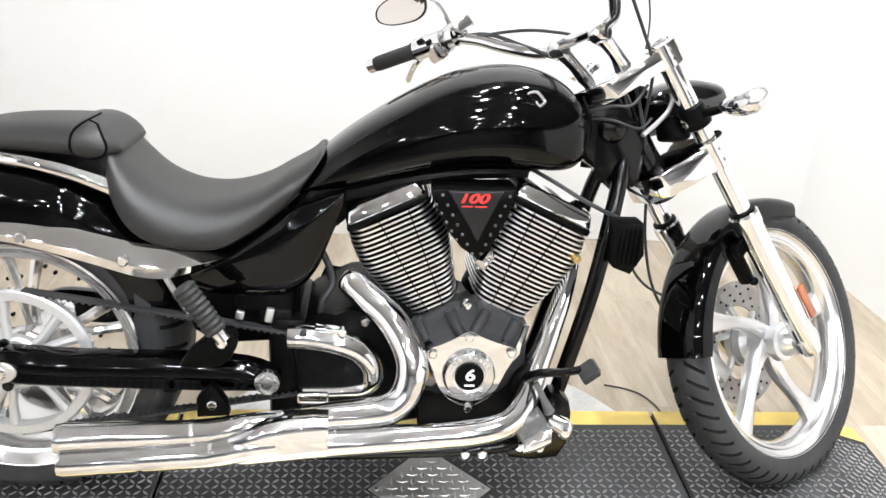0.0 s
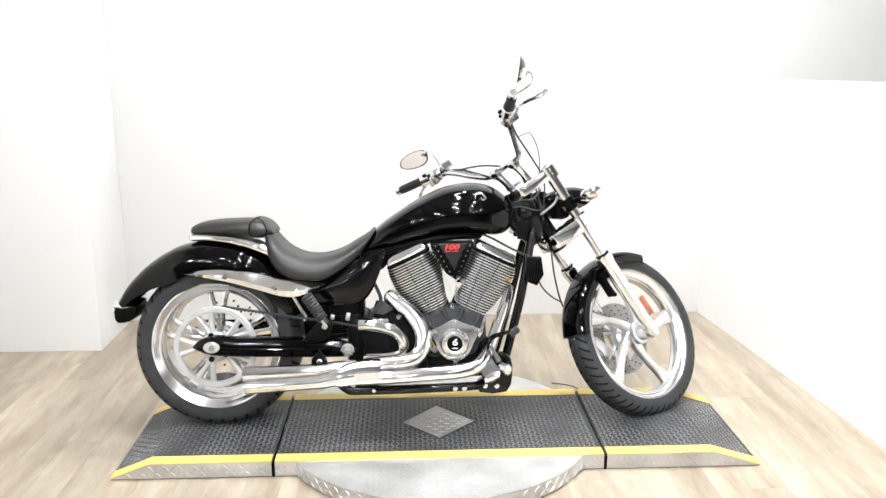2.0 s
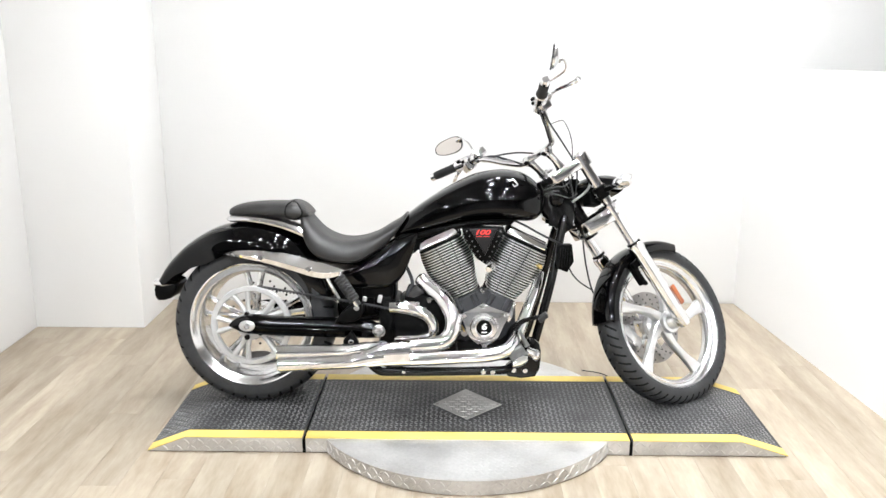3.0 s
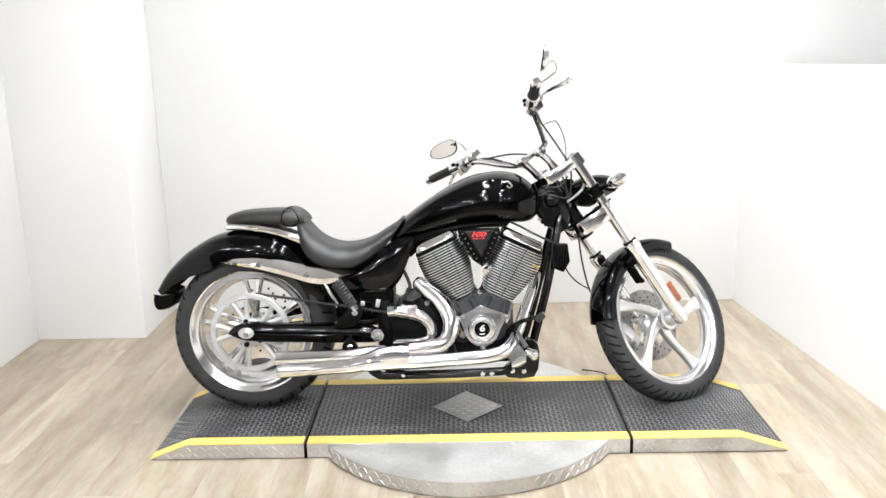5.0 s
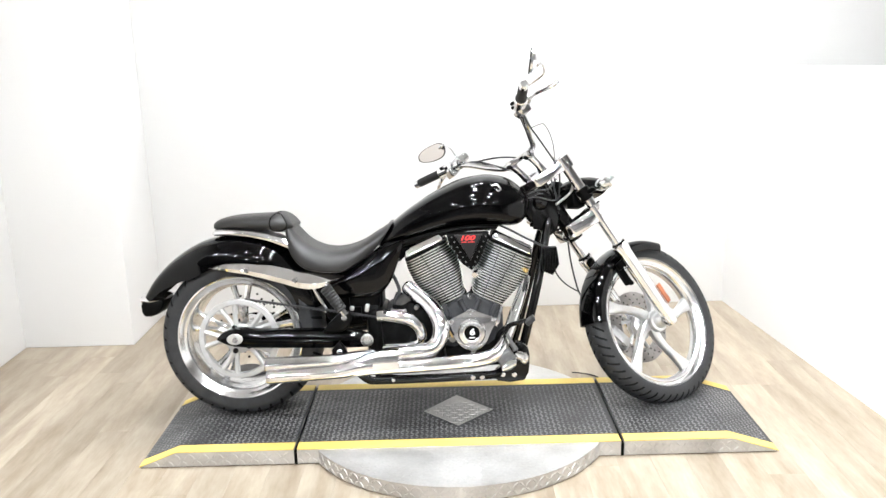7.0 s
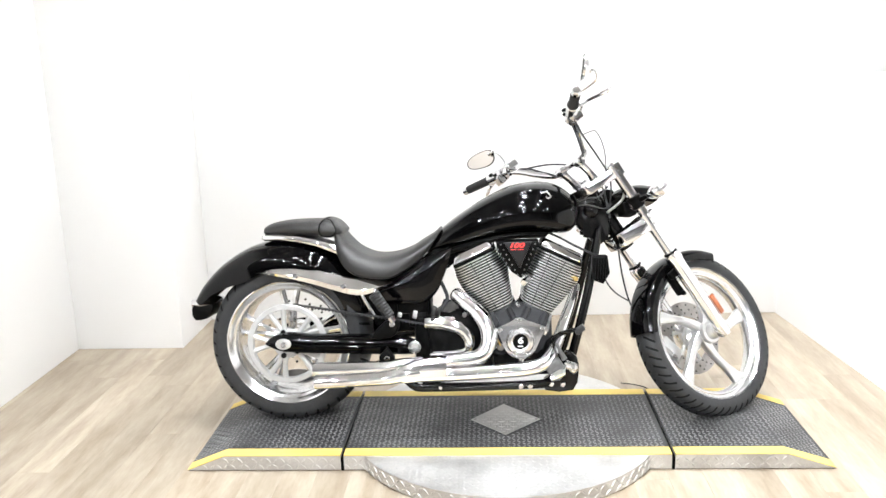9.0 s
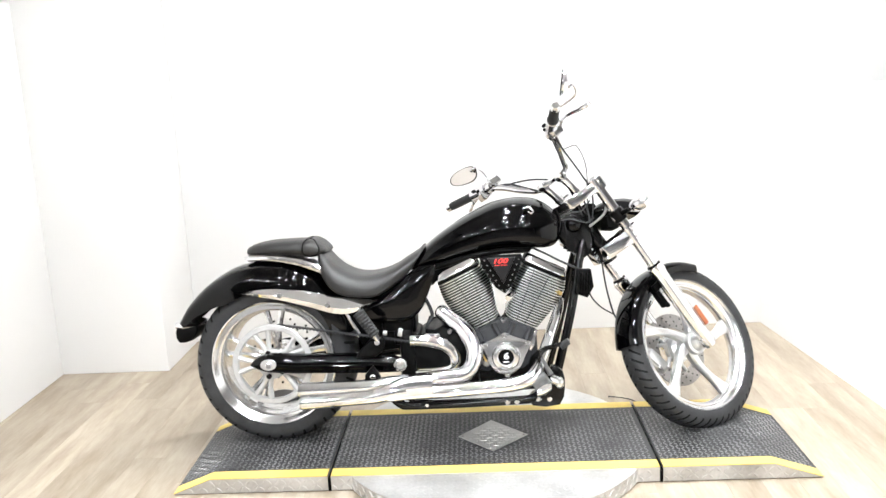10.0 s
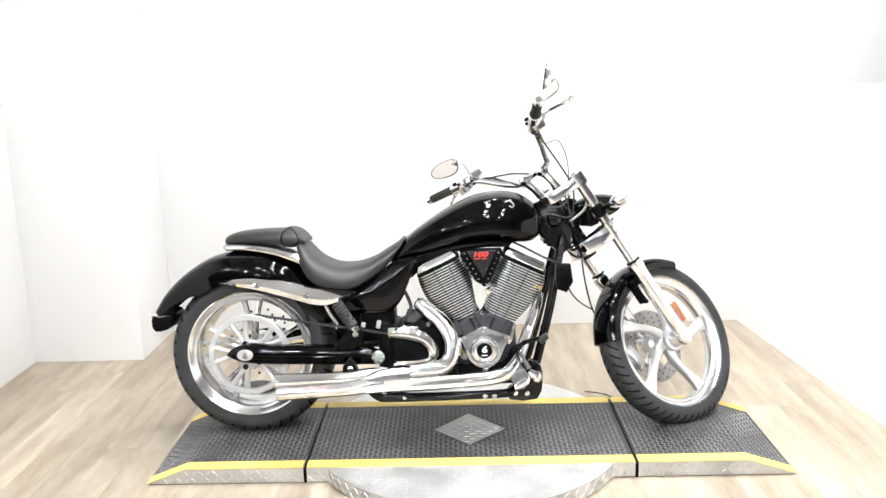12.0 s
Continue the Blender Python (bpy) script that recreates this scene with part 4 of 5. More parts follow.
for (x, zt, zb), hw in zip(sub, hws):
    zc = zb + 0.40 * (zt - zb)
    blend = max(0.0, min(1.0, (x - 0.66) / 0.12)) * max(0.0, min(1.0, (1.075 - x) / 0.05))
    lp = []
    for k in range(120):
        a = 2 * math.pi * k / 120
        cs, sn = math.cos(a), math.sin(a)
        ex = 0.80 if sn > 0 else 0.80 - 0.27 * max(0.0, min(1.0, (x - 0.56) / 0.12))
        y = hw * abs(cs) ** ex * (1 if cs > 0 else -1)
        h = (zt - zc) if sn > 0 else (zc - zb)
        z = zc + h * abs(sn) ** ex * (1 if sn > 0 else -1)
        # a pressed flank with a raised crease along its upper edge
        al = math.degrees(math.atan2(sn, abs(cs)))
        step = max(0.0, min(1.0, (al - 33) / 9))
        step = step * step * (3 - 2 * step)
        y *= 1 + blend * (0.016 * step * math.exp(-((al - 42) / 22) ** 2 * (al > 42)) - 0.036 * (1 - step) * max(0.0, min(1.0, (al + 4) / 37)))
        lp.append((x, y, z))
    loops.append(lp)
rings(bm, loops)
tank = bpart("fuel_tank", bm, GLOSS, "gloss black teardrop fuel tank with pressed flanks", None, 60)
BADGE_LINE = [(0.983, 0.850), (1.000, 0.853), (1.010, 0.846), (1.016, 0.836), (1.006, 0.830), (0.999, 0.838)]
for s in (-1, 1):
    bm = bm_new()
    pts = []
    for x, z in BADGE_LINE:
        zt, zb, hw = (float(np.interp(x, xs, [q[i] for q in TS])) for i in (1, 2, 3))
        zc = zb + 0.40 * (zt - zb)
        sn = min(1.0, max(0.0, (z - zc) / (zt - zc)) ** 1.25)
        pts.append((x, s * (hw * (1 - sn * sn) ** 0.4 + 0.0005), z))
    tube(bm, pts, [0.002, 0.003, 0.003, 0.003, 0.003, 0.002], 8)
    part("tank_badge", bm, CHROME, tank, "small chromed badge")
bm = bm_new()
tube(bm, [(1.06, -0.125, 0.728), (1.085, -0.118, 0.735), (1.112, -0.095, 0.76), (1.120, -0.07, 0.80), (1.108, -0.05, 0.838)], 0.004, 8)
part("tank_seam", bm, FRAME, tank)
bm = bm_new()
tube(bm, [(0.56, -0.07, 0.617), (0.66, -0.095, 0.645), (0.76, -0.105, 0.672), (0.88, -0.105, 0.692), (1.0, -0.10, 0.695)], [0.012, 0.012, 0.012, 0.012, 0.01], 8)
tube(bm, [(0.56, 0.07, 0.617), (0.66, 0.095, 0.645), (0.76, 0.105, 0.672), (0.88, 0.105, 0.692), (1.0, 0.10, 0.695)], [0.012, 0.012, 0.012, 0.012, 0.01], 8)
slab(bm, [(0.57, 0.622), (0.68, 0.645), (0.78, 0.667), (0.90, 0.680), (1.0, 0.684), (1.01, 0.73), (0.90, 0.74), (0.75, 0.71), (0.60, 0.66)], -0.085, 0.085, 0.01, 2, 3)
bpart("tank_underside", bm, BLACK, "black underside of the tank and frame covers")

# -- seats --
bm = bm_new()
SS = [(0.203, 0.738, 0.690, 0.085), (0.215, 0.736, 0.642, 0.128), (0.242, 0.704, 0.588, 0.154), (0.285, 0.663, 0.555, 0.168), (0.345, 0.636, 0.543, 0.173), (0.415, 0.635, 0.541, 0.165),
      (0.465, 0.656, 0.564, 0.148), (0.500, 0.686, 0.586, 0.130), (0.530, 0.712, 0.610, 0.116), (0.546, 0.730, 0.628, 0.108), (0.556, 0.731, 0.638, 0.101), (0.562, 0.724, 0.650, 0.090), (0.565, 0.710, 0.662, 0.066)]
sub = curve_through([(q[0], q[1], q[2]) for q in SS], 4)
hws = [q[0] for q in curve_through([(q[3], 0, 0) for q in SS], 4)]
loops = []
for (x, zt, zb), hw in zip(sub, hws):
    lp = []
    for k in range(40):
        a = 2 * math.pi * k / 40
        cs, sn = math.cos(a), math.sin(a)
        y = hw * abs(cs) ** 0.56 * (1 if cs > 0 else -1)
        zc = zb + 0.16 * (zt - zb)
        h = (zt - zc) if sn > 0 else (zc - zb)
        z = zc + h * abs(sn) ** 0.72 * (1 if sn > 0 else -1)
        if sn > 0:
            z -= 0.010 * (1 - (y / hw) ** 2) * min(1, (x - 0.2) / 0.06)
        lean_x = 0.66 * max(0.0, min(1.0, (x - 0.42) / 0.12)) * min(z - zb, 0.078)
        lp.append((x + lean_x, y, z))
    loops.append(lp)
rings(bm, loops)
seat = bpart("rider_seat", bm, LEATHER, "black vinyl rider seat", None, 60)
bm = bm_new()
PS = [(-0.075, 0.730, 0.716, 0.04), (-0.066, 0.742, 0.712, 0.07), (-0.035, 0.755, 0.710, 0.095), (0.02, 0.763, 0.709, 0.112), (0.09, 0.766, 0.706, 0.12), (0.15, 0.766, 0.702, 0.122), (0.168, 0.765, 0.70, 0.12)]
sub = curve_through([(q[0], q[1], q[2]) for q in PS], 4)
hws = [q[0] for q in curve_through([(q[3], 0, 0) for q in PS], 4)]


def pad(bm, sub, hws, grow=0.0):
    loops = []
    for (x, zt, zb), hw in zip(sub, hws):
        lp = []
        for k in range(36):
            a = 2 * math.pi * k / 36
            cs, sn = math.cos(a), math.sin(a)
            zc = zb + 0.4 * (zt - zb)
            h = (zt - zc + grow) if sn > 0 else (zc - zb + grow)
            lp.append((x, (hw + grow) * abs(cs) ** 0.6 * (1 if cs > 0 else -1), zc + h * abs(sn) ** 0.75 * (1 if sn > 0 else -1)))
        loops.append(lp)
    rings(bm, loops)


pad(bm, sub, hws)
pillion = bpart("passenger_seat", bm, LEATHER, "black vinyl passenger pad", None, 60)
bm = bm_new()
CS = [(0.150, 0.766, 0.700, 0.121), (0.158, 0.770, 0.697, 0.124), (0.180, 0.770, 0.694, 0.124), (0.205, 0.760, 0.698, 0.121), (0.224, 0.742, 0.706, 0.113), (0.235, 0.726, 0.712, 0.097)]
sub = curve_through([(q[0], q[1], q[2]) for q in CS], 4)
hws = [q[0] for q in curve_through([(q[3], 0, 0) for q in CS], 4)]
pad(bm, sub, hws)
cuff = part("seat_cuff", bm, LEATHER, pillion, "padded vinyl cuff between the seats", None, 60)
bm = bm_new()


def on_pad(x, a):
    """A point of the cuff's skin at x, a degrees round from its side."""
    zt, zb, hw = (np.interp(x, [q[0] for q in CS], [q[i] for q in CS]) for i in (1, 2, 3))
    zc = zb + 0.4 * (zt - zb)
    cs, sn = math.cos(radians(a)), math.sin(radians(a))
    h = (zt - zc) if sn > 0 else (zc - zb)
    return (x, -hw * abs(cs) ** 0.6, zc + h * abs(sn) ** 0.75 * (1 if sn > 0 else -1))


tube(bm, [on_pad(*q) for q in ((0.160, -30), (0.153, 0), (0.156, 30), (0.166, 55), (0.174, 75), (0.176, 90))], 0.003, 6)
tube(bm, [on_pad(*q) for q in ((0.160, -30), (0.18, -38), (0.205, -25), (0.215, 5), (0.208, 30), (0.198, 50), (0.19, 62), (0.176, 66))], 0.003, 6)
part("cuff_piping", bm, PIPING, cuff)
bm = bm_new()
loops = []
for x, zt, zb, hw in ((-0.078, 0.705, 0.698, 0.07), (-0.06, 0.712, 0.694, 0.098), (0.0, 0.713, 0.694, 0.113), (0.07, 0.706, 0.686, 0.122), (0.14, 0.692, 0.670, 0.127), (0.20, 0.674, 0.648, 0.13), (0.225, 0.664, 0.636, 0.13)):
    zt += 0.002
    zb -= 0.003
    zm = (zt + zb) / 2
    loops.append([(x, -hw + 0.006, zb), (x, -hw, zb + 0.25 * (zt - zb)), (x, -hw - 0.001, zm), (x, -hw + 0.002, zm + 0.3 * (zt - zb)), (x, -hw + 0.008, zt),
                  (x, hw - 0.008, zt), (x, hw - 0.002, zm + 0.3 * (zt - zb)), (x, hw + 0.001, zm), (x, hw, zb + 0.25 * (zt - zb)), (x, hw - 0.006, zb)])
rings(bm, loops)
bpart("seat_rail", bm, CHROME, "chromed trim under the passenger pad")

# -- rear fender --
bm = bm_new()
SP = [(-0.362, 0.468), (-0.335, 0.515), (-0.304, 0.553), (-0.262, 0.594), (-0.214, 0.629), (-0.170, 0.654), (-0.125, 0.672), (-0.04, 0.690), (0.03, 0.694), (0.094, 0.687), (0.16, 0.665), (0.23, 0.618), (0.29, 0.56), (0.33, 0.49), (0.345, 0.42)]
line = curve_through([(x + 0.016 * max(0, min(1, (0.0 - x) / 0.15)), 0, z) for x, z in SP], 3)
loops = []
for i, q in enumerate(line):
    t = i / (len(line) - 1)
    er = q - np.array((RC[0], 0, RC[2]))
    er /= np.linalg.norm(er)
    depth = 0.035 + 0.075 * min(1, t / 0.28) if t < 0.75 else 0.11
    hw = 0.105 + 0.04 * min(1, t / 0.35)
    if t > 0.7:
        hw -= 0.03 * (t - 0.7) / 0.3
    lp = []
    for sgn, off in ((1, 0.0), (-1, 0.006)):
        sec = []
        for k in range(17):
            qq = -math.pi / 2 + math.pi * k / 16
            sy, cz = math.sin(qq), math.cos(qq)
            y = (hw - off) * abs(sy) ** 0.68 * (1 if sy > 0 else -1)
            sec.append(q - er * (off + (depth - (off if sgn < 0 else 0)) * (1 - abs(cz) ** 0.62)) + np.array((0, y, 0)))
        lp += sec[::sgn]
    loops.append(lp)
rings(bm, loops)
fender = bpart("rear_fender", bm, GLOSS, "gloss black bobbed rear fender", None, 60)
# tail lamp, bracket, rear signals
bm = bm_new()
loops = []
for x, w, h, z in ((-0.374, 0.04, 0.011, 0.452), (-0.360, 0.078, 0.020, 0.450), (-0.325, 0.094, 0.022, 0.449), (-0.29, 0.090, 0.015, 0.452), (-0.265, 0.07, 0.006, 0.456)):
    loops.append([(x, w * math.cos(2 * math.pi * k / 20), z + h * math.sin(2 * math.pi * k / 20)) for k in range(20)])
rings(bm, loops)
tail = bpart("tail_lamp", bm, CHROME, "chromed tail lamp trim")
bm = bm_new()
box(bm, (-0.362, 0, 0.452), (0.014, 0.11, 0.016), 0.005)
part("tail_lens", bm, REDLENS, tail, "red lens")
bm = bm_new()
slab(bm, [(-0.355, 0.445), (-0.28, 0.45), (-0.275, 0.43), (-0.30, 0.395), (-0.346, 0.388), (-0.356, 0.41)], -0.085, 0.085, 0.01, 2, 2)
bpart("plate_bracket", bm, BLACK, "black number plate bracket")

# -- chromed fender struts --
STRUT = [(-0.095, 0.5775, 0.5755), (-0.05, 0.586, 0.571), (0.0, 0.593, 0.560), (0.06, 0.594, 0.548), (0.13, 0.584, 0.529), (0.20, 0.567, 0.508), (0.264, 0.552, 0.489), (0.315, 0.545, 0.486), (0.36, 0.540, 0.498), (0.395, 0.536, 0.514), (0.425, 0.533, 0.529)]
for s in (-1, 1):
    bm = bm_new()
    rings(bm, [[(x, s * y, zb + (zt - zb) * q) for y, q in ((0.134, 0.0), (0.148, 0.0), (0.152, 0.02), (0.1585, 0.36), (0.158, 0.40), (0.157, 0.44), (0.143, 0.93), (0.139, 1.0), (0.134, 1.0))] for x, zt, zb in [tuple(q) for q in curve_through(STRUT, 4)]])
    strut = bpart("fender_strut", bm, CHROME, "long chromed fender strut with a crease", None, 9)
    for x, z in ((0.065, 0.566), (0.242, 0.524)):
        bm = bm_new()
        knob(bm, (x, s * 0.150, z), (x, s * 0.167, z), 0.0105, 16)
        part("strut_bolt", bm, CHROME, strut)

# -- side covers --
def dome(bm, outline, steps, smooth=4):
    """A swollen plate: its outline drawn in towards its middle while it rises; steps: (y, size)."""
    line = curve_through([(x, z, 0) for x, z in outline], smooth, True)
    cx, cz = sum(q[0] for q in line) / len(line), sum(q[1] for q in line) / len(line)
    rings(bm, [[(cx + (q[0] - cx) * g, y, cz + (q[1] - cz) * g) for q in line] for y, g in steps])


COVER = [(0.650, 0.652), (0.636, 0.600), (0.616, 0.548), (0.598, 0.505), (0.571, 0.470), (0.532, 0.447), (0.46, 0.444), (0.384, 0.450), (0.352, 0.485), (0.385, 0.512), (0.418, 0.530), (0.477, 0.566), (0.515, 0.592), (0.553, 0.620), (0.60, 0.640), (0.635, 0.652)]
for s in (-1, 1):
    bm = bm_new()
    dome(bm, COVER, [(s * q, g) for q, g in ((0.09, 0.97), (0.118, 1.0), (0.126, 0.995), (0.131, 0.975), (0.134, 0.94), (0.139, 0.82), (0.144, 0.62), (0.147, 0.36), (0.148, 0.12))])
    bpart("side_cover", bm, GLOSS, "gloss black swollen side cover", None, 60)
bm = bm_new()
slab(bm, [(0.24, 0.575), (0.40, 0.56), (0.565, 0.60), (0.562, 0.48), (0.56, 0.34), (0.40, 0.33), (0.352, 0.36), (0.33, 0.44), (0.29, 0.52)], -0.10, 0.10, 0.012, 3)
slab(bm, [(0.56, 0.64), (0.70, 0.665), (0.685, 0.61), (0.655, 0.60), (0.635, 0.572), (0.60, 0.566), (0.57, 0.55)], -0.07, 0.07, 0.006, 2)
bpart("inner_fender", bm, BLACK, "black inner fender and tool tray")

# -- swingarm --
ARM = [(-0.052, 0.318, 0.306), (-0.043, 0.328, 0.300), (-0.02, 0.341, 0.289), (0.018, 0.351, 0.279), (0.07, 0.349, 0.275), (0.122, 0.344, 0.272), (0.267, 0.341, 0.268), (0.391, 0.338, 0.264),
       (0.44, 0.333, 0.264), (0.475, 0.327, 0.264), (0.502, 0.317, 0.266), (0.519, 0.307, 0.276), (0.528, 0.297, 0.288)]
ARM_CUT = ((0.148, 0.0), (0.148, 1.0), (0.164, 1.0), (0.176, 0.975), (0.186, 0.91), (0.192, 0.80), (0.1945, 0.66), (0.1955, 0.52), (0.1985, 0.49), (0.1990, 0.465), (0.1975, 0.44), (0.192, 0.30), (0.186, 0.14), (0.176, 0.03), (0.166, 0.0))
for s in (-1, 1):
    bm = bm_new()
    rings(bm, [[(x, s * (0.148 + (y - 0.148) * min(1.0, 0.75 + (x + 0.052) * 4)), zb + (zt - zb) * q) for y, q in ARM_CUT] for x, zt, zb in (tuple(p) for p in curve_through(ARM, 3))])
    arm = bpart("swingarm", bm, GLOSS, "gloss black swingarm with a crease along its side", None, 28)
    bm = bm_new()
    loops = [[(0.018 + 0.029 * q * math.cos(2 * math.pi * k / 28), s * y, 0.315 + 0.0205 * q * math.sin(2 * math.pi * k / 28)) for k in range(28)] for y, q in ((0.197, 1.0), (0.201, 1.0), (0.2025, 0.93))]
    rings(bm, loops)
    ax = part("axle_cover", bm, SATIN, arm, "oval silver axle plate")
    bm = bm_new()
    knob(bm, (0.02, s * 0.202, 0.315), (0.02, s * 0.212, 0.315), 0.011, 16)
    part("axle_end", bm, CHROME, ax)
    bm = bm_new()
    lathe(bm, [(0.0, s * 0.214), (0.012, s * 0.214), (0.015, s * 0.209), (0.018, s * 0.212), (0.0235, s * 0.211), (0.025, s * 0.207), (0.025, s * 0.195), (0.0, s * 0.195)], (0.506, 0, 0.299), 28, "y", False)
    part("pivot_bolt", bm, POLISHED, arm)
# gear cluster, battery box and inner fender forms behind the swingarm pivot
bm = bm_new()
box(bm, (0.495, -0.02, 0.46), (0.12, 0.20, 0.11), 0.015)
box(bm, (0.515, -0.07, 0.385), (0.07, 0.10, 0.06), 0.01)
box(bm, (0.54, 0.0, 0.27), (0.08, 0.26, 0.26), 0.02)
bpart("battery_box", bm, BLACK, "black battery box")
for x, h in ((0.447, 0.018), (0.504, 0.030)):
    bm = bm_new()
    box(bm, (x, -0.126, 0.405), (0.016, 0.012, h), 0.003, Matrix.Rotation(radians(12), 4, "Y"))
    bpart("wiring_clip", bm, SATIN, "small silver wiring clip")
# polished bar added to stand in for a bright reflection behind the peg
bm = bm_new()
tube(bm, [(0.305, -0.118, 0.485), (0.327, -0.121, 0.445), (0.349, -0.12, 0.405)], 0.0075, 10)
bpart("highlight_bar", bm, POLISHED, "polished bar added for a highlight behind the passenger peg")
bm = bm_new()
slab(bm, [(0.345, 0.335), (0.40, 0.395), (0.445, 0.405), (0.45, 0.37), (0.42, 0.335)], -0.215, -0.175, 0.006, 2, 2)
brk = bpart("peg_bracket", bm, BLACK, "black passenger peg bracket")
bm = bm_new()
knob(bm, (0.427, -0.21, 0.388), (0.427, -0.232, 0.388), 0.0105, 14)
part("bolt", bm, CHROME, brk)
bm = bm_new()
a, b = np.array((0.430, -0.243, 0.408)), np.array((0.364, -0.243, 0.506))
prof_pts, prof_r = [], []
for k in range(19):
    t = k / 18
    prof_pts.append(a + (b - a) * (0.12 + 0.88 * t))
    prof_r.append((0.0215 if k % 2 else 0.0185) * (1.0 + 0.08 * t) if k < 18 else 0.017)
tube(bm, prof_pts, prof_r, 16, smooth=False)
peg = bpart("passenger_peg", bm, GRIP, "folded passenger peg with ribbed rubber")
bm = bm_new()
knob(bm, a - (b - a) * 0.06, a + (b - a) * 0.16, 0.014, 14)
part("peg_ferrule", bm, CHROME, peg)
bm = bm_new()
slab(bm, [(0.375, 0.268), (0.405, 0.300), (0.43, 0.262), (0.435, 0.235), (0.375, 0.232)], -0.22, -0.19, 0.004)
hang = bpart("exhaust_hanger", bm, BLACK, "black exhaust hanger")
bm = bm_new()
knob(bm, (0.405, -0.218, 0.262), (0.405, -0.232, 0.262), 0.0095, 12)
part("bolt", bm, CHROME, hang)

# -- engine --
VX, VZ = 0.890, 0.290
bm = bm_new()
slab(bm, [(0.775, 0.395), (0.875, 0.448), (0.892, 0.438), (0.91, 0.448), (1.012, 0.397), (1.015, 0.30), (0.985, 0.2), (0.9, 0.175), (0.80, 0.185), (0.77, 0.3)], -0.155, -0.10, 0.014, 3)
slab(bm, [(0.775, 0.385), (0.85, 0.385), (0.892, 0.370), (0.935, 0.385), (1.012, 0.387), (1.013, 0.30), (0.983, 0.2), (0.9, 0.177), (0.80, 0.187), (0.772, 0.3)], -0.11, 0.155, 0.014, 3)
crank = bpart("crankcase", bm, CASE, "dark grey crackle-finished crankcase")
bm = bm_new()
slab(bm, [(0.56, 0.37), (0.61, 0.40), (0.66, 0.425), (0.72, 0.44), (0.78, 0.42), (0.80, 0.3), (0.80, 0.18), (0.6, 0.17), (0.56, 0.25)], -0.145, 0.15, 0.02, 3, 2)
bpart("gearbox", bm, BLACK, "black gearbox casting")
bm = bm_new()
slab(bm, [(0.79, 0.265), (0.84, 0.25), (0.96, 0.25), (1.02, 0.32), (1.04, 0.25), (1.0, 0.18), (0.8, 0.175)], -0.175, -0.1, 0.012, 2)
bpart("lower_crankcase", bm, BLACK, "black lower crankcase")
# rounded lifter bosses of the crankcase
for sx, pts in ((-1, ((-0.062, 0.105), (-0.015, 0.125))), (1, ((0.062, 0.105), (0.015, 0.125)))):
    for ox, oz in pts:
        bm = bm_new()
        dirx, dirz = 0.42 * sx, 0.905
        q = np.array((VX + ox * 1.35, -0.158, VZ + oz - 0.02))
        tube(bm, [q, q + np.array((dirx, 0, dirz)) * 0.042], [0.0115, 0.0115], 12, smooth=False)
        egg(bm, tuple(q), (0.0115, 0.0115, 0.0115), 12)
        part("lifter_boss", bm, CASE, crank)
bm = bm_new()
slab(bm, [(1.003, 0.402), (1.014, 0.398), (1.000, 0.345), (0.990, 0.322), (0.980, 0.330)], -0.166, -0.15, 0.004, 2)
part("case_trim", bm, CHROME, crank, "chromed edge trim")
bm = bm_new()
knob(bm, (0.890, -0.14, 0.437), (0.890, -0.158, 0.437), 0.0115, 14, round_=0.6)
part("case_bolt", bm, CHROME, crank)


def cyl_frame(sx):
    """Along the barrel and across it, for the rear (-1) and front (1) cylinder."""
    t = radians(25) * sx
    return np.array((math.sin(t), 0, math.cos(t))), np.array((math.cos(t), 0, -math.sin(t)))


